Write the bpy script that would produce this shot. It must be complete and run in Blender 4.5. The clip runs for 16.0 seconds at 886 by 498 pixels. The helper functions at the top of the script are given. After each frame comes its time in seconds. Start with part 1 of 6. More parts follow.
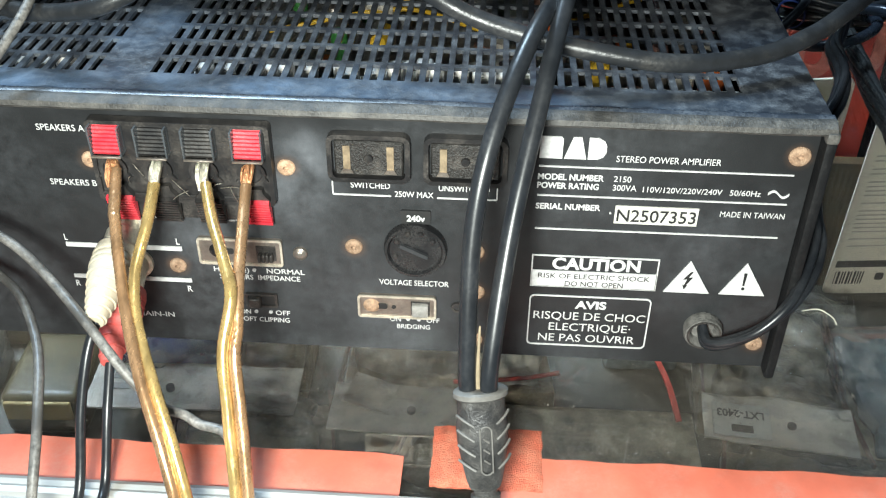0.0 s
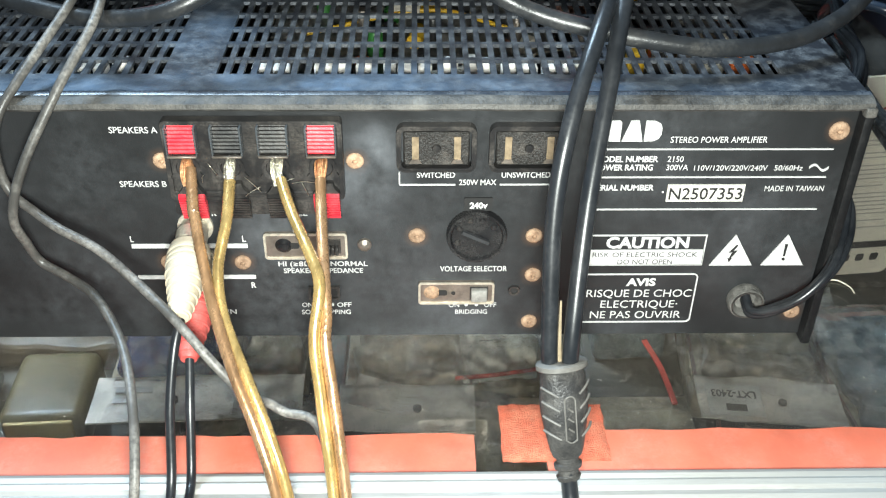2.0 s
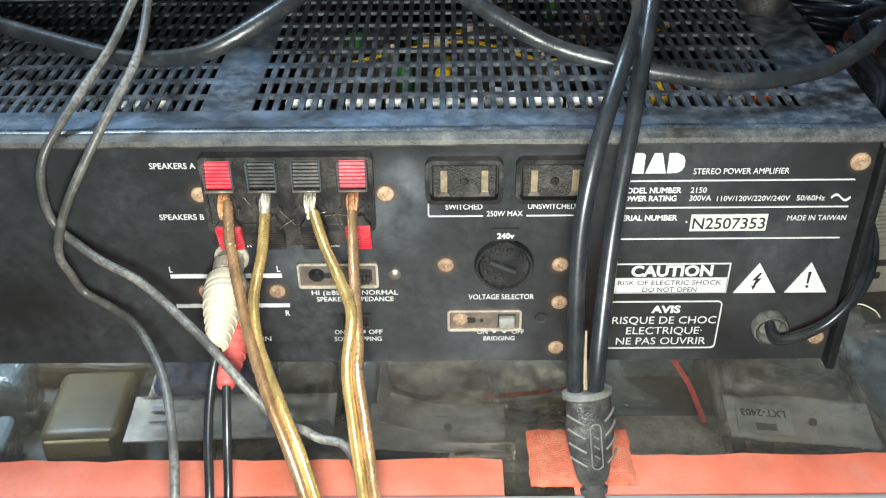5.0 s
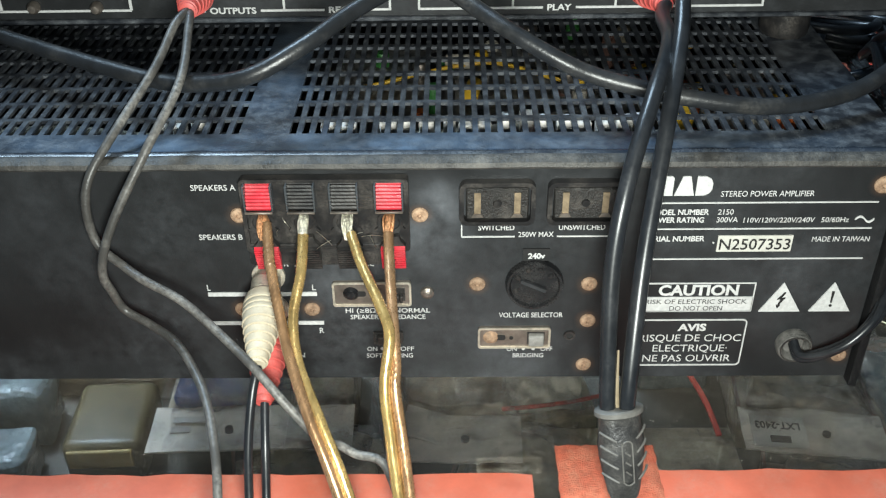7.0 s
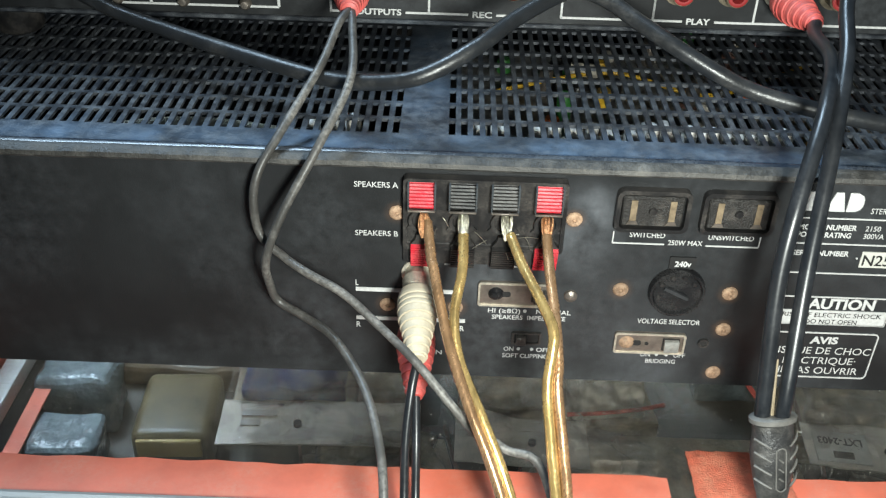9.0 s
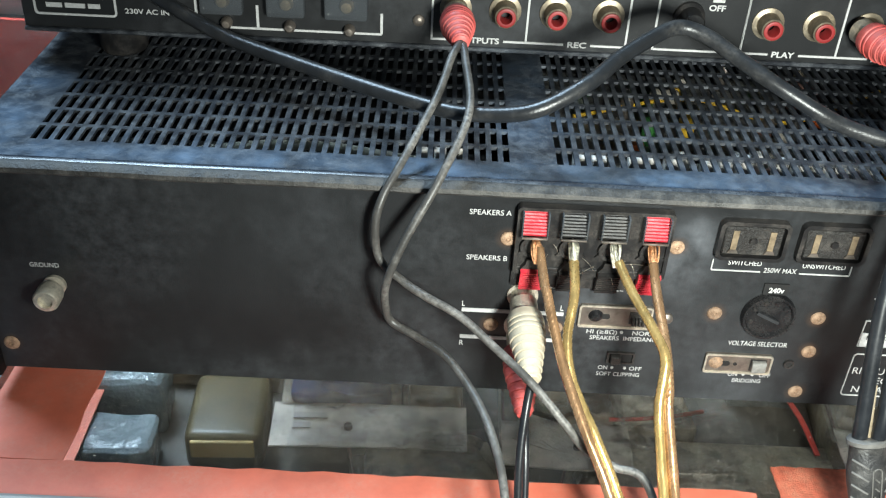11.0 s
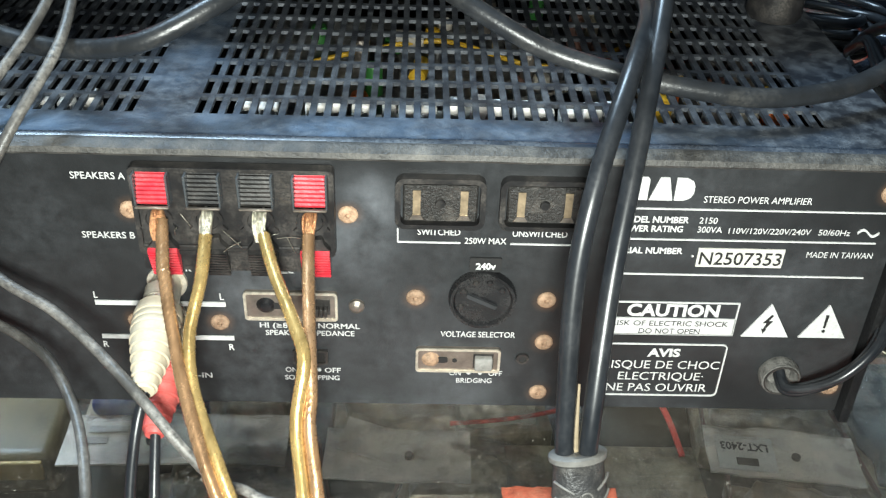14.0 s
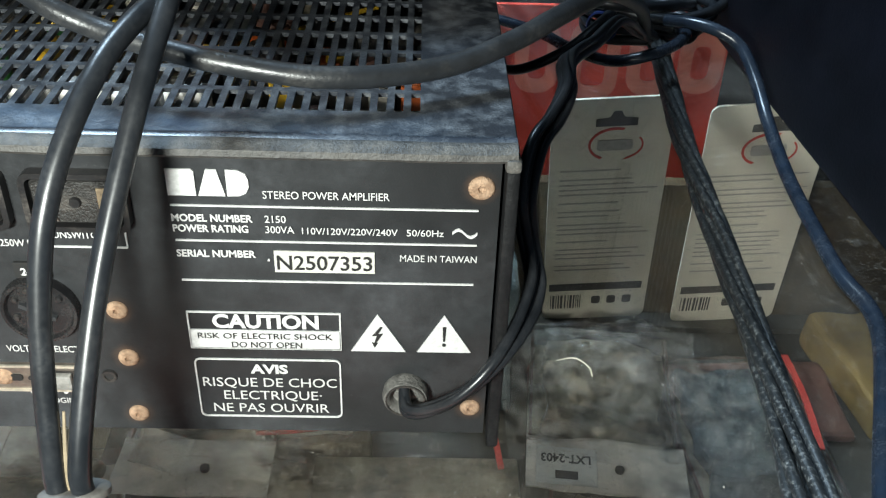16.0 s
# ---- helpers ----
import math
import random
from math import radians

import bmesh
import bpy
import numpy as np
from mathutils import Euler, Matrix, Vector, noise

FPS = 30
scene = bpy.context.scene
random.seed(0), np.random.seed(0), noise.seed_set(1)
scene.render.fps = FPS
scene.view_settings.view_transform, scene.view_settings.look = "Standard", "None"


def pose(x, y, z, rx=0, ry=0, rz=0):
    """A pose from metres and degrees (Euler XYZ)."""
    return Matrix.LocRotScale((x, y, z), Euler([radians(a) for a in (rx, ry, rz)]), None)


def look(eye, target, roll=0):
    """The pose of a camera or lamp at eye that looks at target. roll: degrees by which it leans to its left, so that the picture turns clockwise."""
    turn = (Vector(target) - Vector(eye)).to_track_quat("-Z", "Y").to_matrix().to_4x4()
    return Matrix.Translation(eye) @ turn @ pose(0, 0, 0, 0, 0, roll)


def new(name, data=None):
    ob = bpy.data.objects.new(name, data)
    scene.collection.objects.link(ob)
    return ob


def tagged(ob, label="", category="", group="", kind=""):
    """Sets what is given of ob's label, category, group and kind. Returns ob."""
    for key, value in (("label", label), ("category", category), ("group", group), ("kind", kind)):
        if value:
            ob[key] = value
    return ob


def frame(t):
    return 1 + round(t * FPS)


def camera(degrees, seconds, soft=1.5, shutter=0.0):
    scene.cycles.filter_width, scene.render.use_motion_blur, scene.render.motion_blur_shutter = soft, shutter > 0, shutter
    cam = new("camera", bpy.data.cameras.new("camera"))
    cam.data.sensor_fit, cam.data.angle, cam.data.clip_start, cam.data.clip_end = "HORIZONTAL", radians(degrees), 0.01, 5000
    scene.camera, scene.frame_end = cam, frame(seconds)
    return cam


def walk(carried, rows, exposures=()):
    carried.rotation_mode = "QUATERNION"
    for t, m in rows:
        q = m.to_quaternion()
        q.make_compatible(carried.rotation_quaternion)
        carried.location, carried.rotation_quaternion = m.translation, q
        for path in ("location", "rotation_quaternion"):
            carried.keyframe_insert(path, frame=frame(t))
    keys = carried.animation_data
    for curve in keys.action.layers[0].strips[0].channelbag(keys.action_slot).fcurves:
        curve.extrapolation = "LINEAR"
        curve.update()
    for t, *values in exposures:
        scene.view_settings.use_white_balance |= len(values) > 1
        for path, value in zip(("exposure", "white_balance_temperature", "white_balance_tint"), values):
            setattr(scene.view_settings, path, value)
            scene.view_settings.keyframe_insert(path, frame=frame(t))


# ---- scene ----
cam = camera(48.58, 16.0, soft=1.2, shutter=0.2)
PATH = [
    (0, (-0.08529, -0.23991, 0.22708), (-0.17586, 1.37829, -0.94476), 0.57),
    (0.5, (-0.09708, -0.24267, 0.22767), (-0.14081, 1.37626, -0.94587), 0.96),
    (1, (-0.11331, -0.24653, 0.22756), (-0.11207, 1.37606, -0.94173), 1.30),
    (1.5, (-0.12366, -0.24992, 0.22803), (-0.09095, 1.37469, -0.93799), 1.25),
    (2, (-0.12511, -0.25580, 0.22713), (-0.07648, 1.38097, -0.92118), 0.78),
    (2.5, (-0.12944, -0.25829, 0.23177), (-0.06719, 1.37681, -0.91826), 1.11),
    (3, (-0.12639, -0.25942, 0.23407), (-0.06286, 1.38350, -0.90469), 1.05),
    (3.5, (-0.12481, -0.25920, 0.23642), (-0.06486, 1.38400, -0.90213), 0.95),
    (4, (-0.12431, -0.25935, 0.23635), (-0.09201, 1.38896, -0.89593), 0.36),
    (6.5, (-0.12684, -0.25931, 0.23934), (-0.15890, 1.39364, -0.88615), -1.18),
    (7, (-0.13409, -0.26326, 0.24427), (-0.15254, 1.39545, -0.87303), -0.68),
    (7.5, (-0.14645, -0.26771, 0.24294), (-0.17002, 1.38948, -0.87651), -0.18),
    (8, (-0.15901, -0.27175, 0.24188), (-0.16407, 1.39742, -0.85987), 0.81),
    (8.5, (-0.17489, -0.27238, 0.24279), (-0.16267, 1.39938, -0.85496), 1.42),
    (9, (-0.18557, -0.27024, 0.24660), (-0.19003, 1.39454, -0.86177), 1.97),
    (9.5, (-0.19676, -0.26685, 0.25013), (-0.20228, 1.39171, -0.86754), 2.71),
    (9.7, (-0.20430, -0.26747, 0.25089), (-0.20365, 1.39020, -0.86809), 2.86),
    (11.8, (-0.22922, -0.28337, 0.26726), (-0.19832, 1.36466, -0.86545), 3.37),
    (12, (-0.21256, -0.28422, 0.26640), (-0.22795, 1.36133, -0.87023), 2.03),
    (12.5, (-0.18672, -0.27015, 0.24395), (-0.15000, 1.39705, -0.86017), 2.59),
    (13, (-0.15525, -0.25062, 0.23643), (-0.12504, 1.40542, -0.88456), 1.89),
    (13.5, (-0.13936, -0.23261, 0.22673), (-0.08104, 1.42333, -0.89330), 2.02),
    (14, (-0.12686, -0.22050, 0.21985), (-0.06547, 1.43116, -0.90632), 2.32),
    (14.5, (-0.10265, -0.21395, 0.21238), (-0.04105, 1.43718, -0.91455), 2.85),
    (15, (-0.05656, -0.20188, 0.20882), (0.00521, 1.44674, -0.92177), 2.82),
    (15.5, (-0.02655, -0.19575, 0.20679), (0.02877, 1.45404, -0.92243), 2.33),
    (16, (-0.01493, -0.19244, 0.20522), (0.03816, 1.45509, -0.92740), 2.14),
]
walk(cam, [(t, look(eye, target, roll)) for t, eye, target, roll in PATH],
     exposures=[(0, 0.30), (0.5, 0.5), (1.5, 0.42), (3.5, 0.34), (4.2, 0.28), (6.5, -0.2), (7, -0.28), (9.5, -0.14), (11.8, 0.12), (12.5, 0.05), (14, 0.17), (15, 0.14), (16, 0.18)])

# ---- world and light ----
world = bpy.data.worlds.new("shop_air")
scene.world = world
world.use_nodes = True
world.node_tree.nodes["Background"].inputs[0].default_value = (0.55, 0.68, 0.9, 1)
world.node_tree.nodes["Background"].inputs[1].default_value = 0.03


def lamp(name, kind, at, power, colour, size=0.01, target=None):
    data = bpy.data.lights.new(name, kind)
    data.energy, data.color = power, colour
    if kind == "AREA":
        data.shape, data.size, data.size_y = "RECTANGLE", size[0], size[1]
    else:
        data.shadow_soft_size = size
    ob = new(name, data)
    ob.matrix_world = look(at, target) if target else pose(*at)
    return ob


# the small torch beside the camera, and the shop's tubes overhead
torch = lamp("torch_light", "SPOT", (-0.124, -0.285, 0.205), 10.6, (0.925, 0.985, 0.925), 0.03, (-0.112, 0.02, 0.05))
torch.data.spot_size, torch.data.spot_blend = radians(104), 1.0
lamp("ceiling_tube_light", "AREA", (-0.85, 0.70, 1.95), 64.0, (0.58, 0.80, 1.0), (0.9, 0.5), (-0.2, 0.0, 0.1))


# ---- materials ----
def mat(name, colour, rough=0.5, metal=0.0, vary=0.25, scale=60.0, bump=0.0, bump_scale=400.0, dust=None, dust_amount=0.0, dust_scale=25.0, deep=0.0006, dust_lo=0.42, patches=(), spec=0.5, coat=0.0, trans=0.0, alpha=1.0, per_object=0.0, stretch=(1, 1, 1), dust_base=0.18, sheen_colour=None, stains=(), stain_colour=(0.16, 0.085, 0.045)):
    m = bpy.data.materials.new(name)
    m.use_nodes = True
    nt = m.node_tree
    b = nt.nodes["Principled BSDF"]
    b.inputs["Roughness"].default_value = rough
    b.inputs["Metallic"].default_value = metal
    b.inputs["Specular IOR Level"].default_value = spec
    b.inputs["Coat Weight"].default_value = coat
    b.inputs["Transmission Weight"].default_value = trans
    b.inputs["Alpha"].default_value = alpha
    tc = nt.nodes.new("ShaderNodeTexCoord")
    mp = nt.nodes.new("ShaderNodeMapping")
    mp.inputs["Scale"].default_value = stretch
    nt.links.new(tc.outputs["Object"], mp.inputs["Vector"])

    def noise_node(sc, detail=6.0):
        n = nt.nodes.new("ShaderNodeTexNoise")
        n.inputs["Scale"].default_value = sc
        n.inputs["Detail"].default_value = detail
        n.inputs["Roughness"].default_value = 0.62
        nt.links.new(mp.outputs["Vector"], n.inputs["Vector"])
        return n

    def ramp(src, lo, hi):
        r = nt.nodes.new("ShaderNodeMapRange")
        r.inputs["From Min"].default_value, r.inputs["From Max"].default_value = lo, hi
        nt.links.new(src, r.inputs["Value"])
        return r.outputs["Result"]

    def mix(fac, a, bb):
        x = nt.nodes.new("ShaderNodeMix")
        x.data_type = "RGBA"
        nt.links.new(fac, x.inputs["Factor"])
        for sock, val in ((x.inputs["A"], a), (x.inputs["B"], bb)):
            if isinstance(val, tuple):
                sock.default_value = (*val, 1)
            else:
                nt.links.new(val, sock)
        return x.outputs["Result"]

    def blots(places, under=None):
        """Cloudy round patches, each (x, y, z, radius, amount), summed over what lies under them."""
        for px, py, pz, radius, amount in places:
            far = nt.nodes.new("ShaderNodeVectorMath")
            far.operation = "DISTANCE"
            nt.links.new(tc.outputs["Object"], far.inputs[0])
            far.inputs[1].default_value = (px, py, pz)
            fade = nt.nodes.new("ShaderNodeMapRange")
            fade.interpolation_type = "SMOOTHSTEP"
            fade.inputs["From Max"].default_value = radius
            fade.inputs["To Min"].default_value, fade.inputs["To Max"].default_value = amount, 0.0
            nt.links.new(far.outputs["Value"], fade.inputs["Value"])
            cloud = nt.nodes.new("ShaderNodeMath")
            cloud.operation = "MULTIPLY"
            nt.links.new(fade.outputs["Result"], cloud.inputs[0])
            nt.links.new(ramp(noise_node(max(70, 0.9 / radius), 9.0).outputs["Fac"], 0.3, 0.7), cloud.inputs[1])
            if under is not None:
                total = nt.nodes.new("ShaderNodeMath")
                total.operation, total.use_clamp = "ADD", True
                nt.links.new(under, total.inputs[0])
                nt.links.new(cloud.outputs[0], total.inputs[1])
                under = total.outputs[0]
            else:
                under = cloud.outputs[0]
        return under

    n1 = noise_node(scale)
    lo = tuple(c * (1 - vary) for c in colour)
    hi = tuple(min(1, c * (1 + vary)) for c in colour)
    col = mix(ramp(n1.outputs["Fac"], 0.3, 0.7), lo, hi)
    if dust:
        n2 = noise_node(dust_scale, 9.0)
        n3 = noise_node(dust_scale * 14, 4.0)
        t1 = ramp(n2.outputs["Fac"], dust_lo, dust_lo + 0.3)
        mul = nt.nodes.new("ShaderNodeMath")
        mul.operation = "MULTIPLY"
        nt.links.new(t1, mul.inputs[0])
        nt.links.new(ramp(n3.outputs["Fac"], 0.3, 0.7), mul.inputs[1])
        add = nt.nodes.new("ShaderNodeMath")
        add.operation, add.use_clamp = "MULTIPLY_ADD", True
        nt.links.new(mul.outputs[0], add.inputs[0])
        add.inputs[1].default_value = dust_amount * 1.6
        add.inputs[2].default_value = dust_amount * dust_base
        dusty = add.outputs[0]
        # patches given their own colour paint a sheen over the dust
        col = mix(blots(patches, dusty if sheen_colour is None else None) or dusty, col, dust) if sheen_colour is None else mix(blots(patches), mix(dusty, col, dust), sheen_colour)
        rr = nt.nodes.new("ShaderNodeMath")
        rr.operation, rr.use_clamp = "MULTIPLY_ADD", True
        nt.links.new(add.outputs[0], rr.inputs[0])
        rr.inputs[1].default_value, rr.inputs[2].default_value = 0.5, rough
        nt.links.new(rr.outputs[0], b.inputs["Roughness"])
    if stains:
        col = mix(blots(stains), col, stain_colour)
    if per_object:
        oi = nt.nodes.new("ShaderNodeObjectInfo")
        hs = nt.nodes.new("ShaderNodeHueSaturation")
        nt.links.new(ramp(oi.outputs["Random"], 0, 1), hs.inputs["Fac"])
        r2 = nt.nodes.new("ShaderNodeMapRange")
        r2.inputs["To Min"].default_value, r2.inputs["To Max"].default_value = 1 - per_object, 1 + per_object
        nt.links.new(oi.outputs["Random"], r2.inputs["Value"])
        nt.links.new(r2.outputs["Result"], hs.inputs["Value"])
        hs.inputs["Fac"].default_value = 1
        nt.links.remove(hs.inputs["Fac"].links[0])
        nt.links.new(col, hs.inputs["Color"])
        col = hs.outputs["Color"]
    nt.links.new(col, b.inputs["Base Color"])
    if bump:
        nb = noise_node(bump_scale, 3.0)
        bp = nt.nodes.new("ShaderNodeBump")
        bp.inputs["Strength"].default_value = bump
        bp.inputs["Distance"].default_value = deep
        nt.links.new(nb.outputs["Fac"], bp.inputs["Height"])
        nt.links.new(bp.outputs["Normal"], b.inputs["Normal"])
    return m


SCREW_AT = ((-0.2015, 0.0802, 1), (-0.1442, 0.0800, 1), (-0.1258, 0.0529, 1), (-0.0888, 0.0528, 1), (-0.0882, 0.0374, 1), (-0.0883, 0.0180, 1), (-0.2047, 0.0430, 1), (-0.1814, 0.0428, 1), (-0.0004, 0.0900, 1.15), (0.0, 0.0217, 1.0), (-0.3798, 0.0239, 1.1))
M_PANEL = mat("black_panel_paint", (0.015, 0.0155, 0.016), 0.42, vary=0.35, scale=18, bump=0.14, bump_scale=1600, spec=0.30, dust_base=0.10, dust=(0.15, 0.16, 0.175), dust_amount=0.19, dust_scale=16, patches=((-0.143, 0, 0.074, 0.022, 0.6), (-0.138, 0, 0.086, 0.014, 0.5), (-0.168, 0, 0.058, 0.025, 0.35), (-0.110, 0, 0.018, 0.03, 0.25), (-0.06, 0, 0.012, 0.035, 0.25), (-0.13, 0, 0.045, 0.05, 0.14), (-0.27, 0, 0.085, 0.05, 0.10), (-0.03, 0, 0.06, 0.05, 0.14)), stains=[(x, 0, z, 0.0052, 0.9) for x, z, _ in SCREW_AT])
# the blue patches paint the ceiling light's sheen on the cover's plain bands
M_COVER = mat("navy_black_enamel", (0.010, 0.012, 0.017), 0.32, vary=0.5, scale=30, bump=0.35, bump_scale=900, dust=(0.22, 0.235, 0.25), dust_amount=0.52, dust_scale=170, dust_lo=0.43, dust_base=0.09, sheen_colour=(0.14, 0.22, 0.33), patches=[(-0.385 + 0.026 * k, 0.009, 0.1005, 0.021, (0.78 if k < 12 else 0.38) - 0.12 * (k % 3)) for k in range(15)] + [(-0.196, 0.05, 0.1005, 0.03, 0.5), (-0.196, 0.09, 0.1005, 0.03, 0.35), (-0.378, 0.03, 0.1005, 0.022, 0.7), (-0.378, 0.06, 0.1005, 0.022, 0.6)])
M_FOLD = mat("glossy_navy_fold", (0.014, 0.020, 0.032), 0.22, vary=0.4, scale=120, dust=(0.30, 0.33, 0.36), dust_amount=0.25, dust_scale=90)
M_SIDE = mat("black_cover_side", (0.0045, 0.005, 0.006), 0.5, spec=0.2, vary=0.4, scale=80, bump=0.3, bump_scale=900, dust=(0.2, 0.19, 0.18), dust_amount=0.07, dust_scale=60)
M_SOCKET = mat("aged_brass_socket", (0.30, 0.25, 0.18), 0.4, 0.7, vary=0.35, scale=500)
M_YOKE = mat("grey_black_moulded_rubber", (0.020, 0.020, 0.021), 0.4, vary=0.3, scale=200, bump=0.5, bump_scale=1200, dust=(0.30, 0.28, 0.25), dust_amount=0.22, dust_scale=150, dust_base=0.08)
M_YOKERIB = mat("dusty_rubber_rib", (0.11, 0.105, 0.097), 0.6, vary=0.3, scale=300)
M_LIP = mat("dusty_folded_edge", (0.026, 0.025, 0.024), 0.5, vary=0.6, scale=220, bump=0.5, bump_scale=1100, dust=(0.22, 0.207, 0.185), dust_amount=0.44, dust_scale=190, dust_base=0.12, patches=((-0.1275, -0.002, 0.099, 0.008, 0.6), (-0.105, -0.002, 0.099, 0.012, 0.3)))
M_WHITE = mat("white_screen_print", (0.55, 0.55, 0.54), 0.6, vary=0.15, scale=900)
M_BLACKINK = mat("black_ink", (0.015, 0.015, 0.015), 0.6, vary=0.2)
M_LABEL = mat("white_sticker_paper", (0.55, 0.54, 0.49), 0.65, vary=0.12, scale=200, dust=(0.35, 0.32, 0.27), dust_amount=0.2)
M_RUST = mat("rusty_screw_head", (0.30, 0.18, 0.108), 0.75, 0.1, vary=0.5, scale=700, bump=0.8, bump_scale=1500, dust=(0.46, 0.37, 0.28), dust_amount=0.4, dust_scale=420, per_object=0.3)
M_GLOSSBLACK = mat("glossy_black_plastic", (0.008, 0.008, 0.009), 0.25, vary=0.3, scale=150, bump=0.15, bump_scale=1200, dust=(0.2, 0.19, 0.18), dust_amount=0.12, dust_scale=140, dust_base=0.05)
M_SLIDER = mat("pale_worn_slider", (0.24, 0.235, 0.22), 0.35, vary=0.4, scale=400)
M_PLASTIC = mat("black_plastic", (0.010, 0.010, 0.011), 0.35, vary=0.3, scale=150, bump=0.15, bump_scale=1200, dust=(0.25, 0.22, 0.19), dust_amount=0.24, dust_scale=110, dust_base=0.08)
M_ROUGHPL = mat("grained_black_plastic", (0.016, 0.015, 0.014), 0.5, vary=0.3, scale=300, bump=0.9, bump_scale=1500, dust=(0.24, 0.21, 0.18), dust_amount=0.35, dust_scale=260, dust_lo=0.5, dust_base=0.05)
M_RED = mat("red_plastic", (0.62, 0.020, 0.040), 0.28, vary=0.22, scale=150, dust=(0.5, 0.25, 0.24), dust_amount=0.28, dust_scale=170, bump=0.2, bump_scale=900)
M_REDRUB = mat("red_rubber", (0.55, 0.075, 0.065), 0.45, vary=0.25, scale=250, dust=(0.45, 0.25, 0.22), dust_amount=0.3, dust_scale=150)
M_CREAM = mat("cream_rubber", (0.50, 0.43, 0.315), 0.55, vary=0.15, scale=250, dust=(0.35, 0.28, 0.2), dust_amount=0.35, dust_scale=150)
M_NICKEL = mat("tarnished_nickel", (0.62, 0.57, 0.47), 0.4, 0.6, vary=0.3, scale=500, bump=0.3, bump_scale=1500)
M_STEEL = mat("grimy_steel_plate", (0.24, 0.21, 0.185), 0.3, 0.7, vary=0.4, scale=200, bump=0.3, bump_scale=900, dust=(0.25, 0.2, 0.15), dust_amount=0.5, dust_scale=120)
M_BRASS = mat("brass_contact", (0.62, 0.48, 0.28), 0.4, 0.8, vary=0.3, scale=400)
M_COPPER = mat("copper_strand", (0.78, 0.36, 0.18), 0.4, 0.8, vary=0.5, scale=900, bump=0.8, bump_scale=2500)
M_TINNED = mat("tinned_strand", (0.72, 0.66, 0.55), 0.35, 0.9, vary=0.45, scale=900, bump=0.8, bump_scale=2500, stretch=(1, 1, 0.2))
M_WIRECU = mat("clear_coat_over_copper", (0.46, 0.255, 0.125), 0.22, 0.65, vary=0.45, scale=300, bump=0.3, bump_scale=700, coat=0.6, stretch=(1, 0.5, 0.2), dust=(0.44, 0.36, 0.26), dust_amount=0.25, dust_scale=130)
M_WIREGD = mat("clear_coat_over_tinned_wire", (0.60, 0.42, 0.17), 0.18, 0.65, vary=0.45, scale=300, bump=0.3, bump_scale=700, coat=0.6, stretch=(1, 0.5, 0.2), dust=(0.50, 0.28, 0.08), dust_amount=0.35, dust_scale=90)
M_CABLE = mat("black_cable_rubber", (0.009, 0.011, 0.014), 0.30, vary=0.3, scale=120, bump=0.04, bump_scale=500, dust=(0.22, 0.21, 0.20), dust_amount=0.07, dust_scale=60)
M_GREYCABLE = mat("scuffed_black_cable", (0.024, 0.023, 0.022), 0.36, vary=0.4, scale=200, bump=0.25, bump_scale=900, dust=(0.46, 0.43, 0.39), dust_amount=0.42, dust_scale=55, dust_lo=0.42)
M_MAINS = mat("scuffed_glossy_black_cable", (0.010, 0.012, 0.015), 0.32, vary=0.4, scale=150, bump=0.2, bump_scale=900, dust=(0.30, 0.28, 0.25), dust_amount=0.16, dust_scale=70, dust_lo=0.48)
M_BUNDLE = mat("dull_black_bundle", (0.010, 0.012, 0.014), 0.4, vary=0.4, scale=200, bump=0.5, bump_scale=500, dust=(0.50, 0.50, 0.47), dust_amount=0.65, dust_scale=600, dust_lo=0.52, dust_base=0.03)
M_PALEWEAR = mat("worn_grey_rubber", (0.13, 0.125, 0.115), 0.6, vary=0.5, scale=350, bump=0.8, bump_scale=1500, dust=(0.03, 0.03, 0.03), dust_amount=0.5, dust_scale=220)
M_WEB = mat("beige_cable_web", (0.24, 0.19, 0.125), 0.5, vary=0.3, scale=300)
M_BLUESHEET = mat("pale_blue_sheet", (0.40, 0.52, 0.60), 0.4, vary=0.15, scale=60, bump=0.2, bump_scale=200)
M_BLUECABLE = mat("blue_black_cable", (0.010, 0.018, 0.032), 0.24, vary=0.3, scale=120, dust=(0.22, 0.22, 0.22), dust_amount=0.1, dust_scale=100)
M_TAPE = mat("red_tape", (0.58, 0.125, 0.07), 0.5, vary=0.16, scale=60, bump=0.1, bump_scale=500, dust=(0.55, 0.27, 0.20), dust_amount=0.4, dust_scale=45)
M_FOAM = mat("red_felt_pad", (0.50, 0.10, 0.052), 0.95, vary=0.3, scale=420, bump=1.0, bump_scale=1900, deep=0.0007, dust=(0.62, 0.25, 0.15), dust_amount=0.6, dust_scale=150)
M_ALU = mat("aluminium_edging", (0.42, 0.41, 0.385), 0.45, 0.4, vary=0.2, scale=90, dust=(0.17, 0.16, 0.14), dust_amount=0.55, dust_scale=90, dust_base=0.05, stretch=(0.1, 1, 1))
M_CARD = mat("cream_card", (0.74, 0.69, 0.56), 0.6, vary=0.10, scale=40, dust=(0.34, 0.30, 0.23), dust_amount=0.2)
M_HEADER = mat("white_header_card", (0.56, 0.51, 0.43), 0.55, vary=0.35, scale=50, dust=(0.35, 0.31, 0.26), dust_amount=0.35)
M_GREYINK = mat("grey_ink", (0.40, 0.38, 0.34), 0.7, vary=0.15, scale=300)
M_DARKINK = mat("dark_card_ink", (0.06, 0.055, 0.05), 0.6, vary=0.15, scale=300)
M_REDINK = mat("red_ink", (0.55, 0.06, 0.04), 0.6, vary=0.15, scale=300)
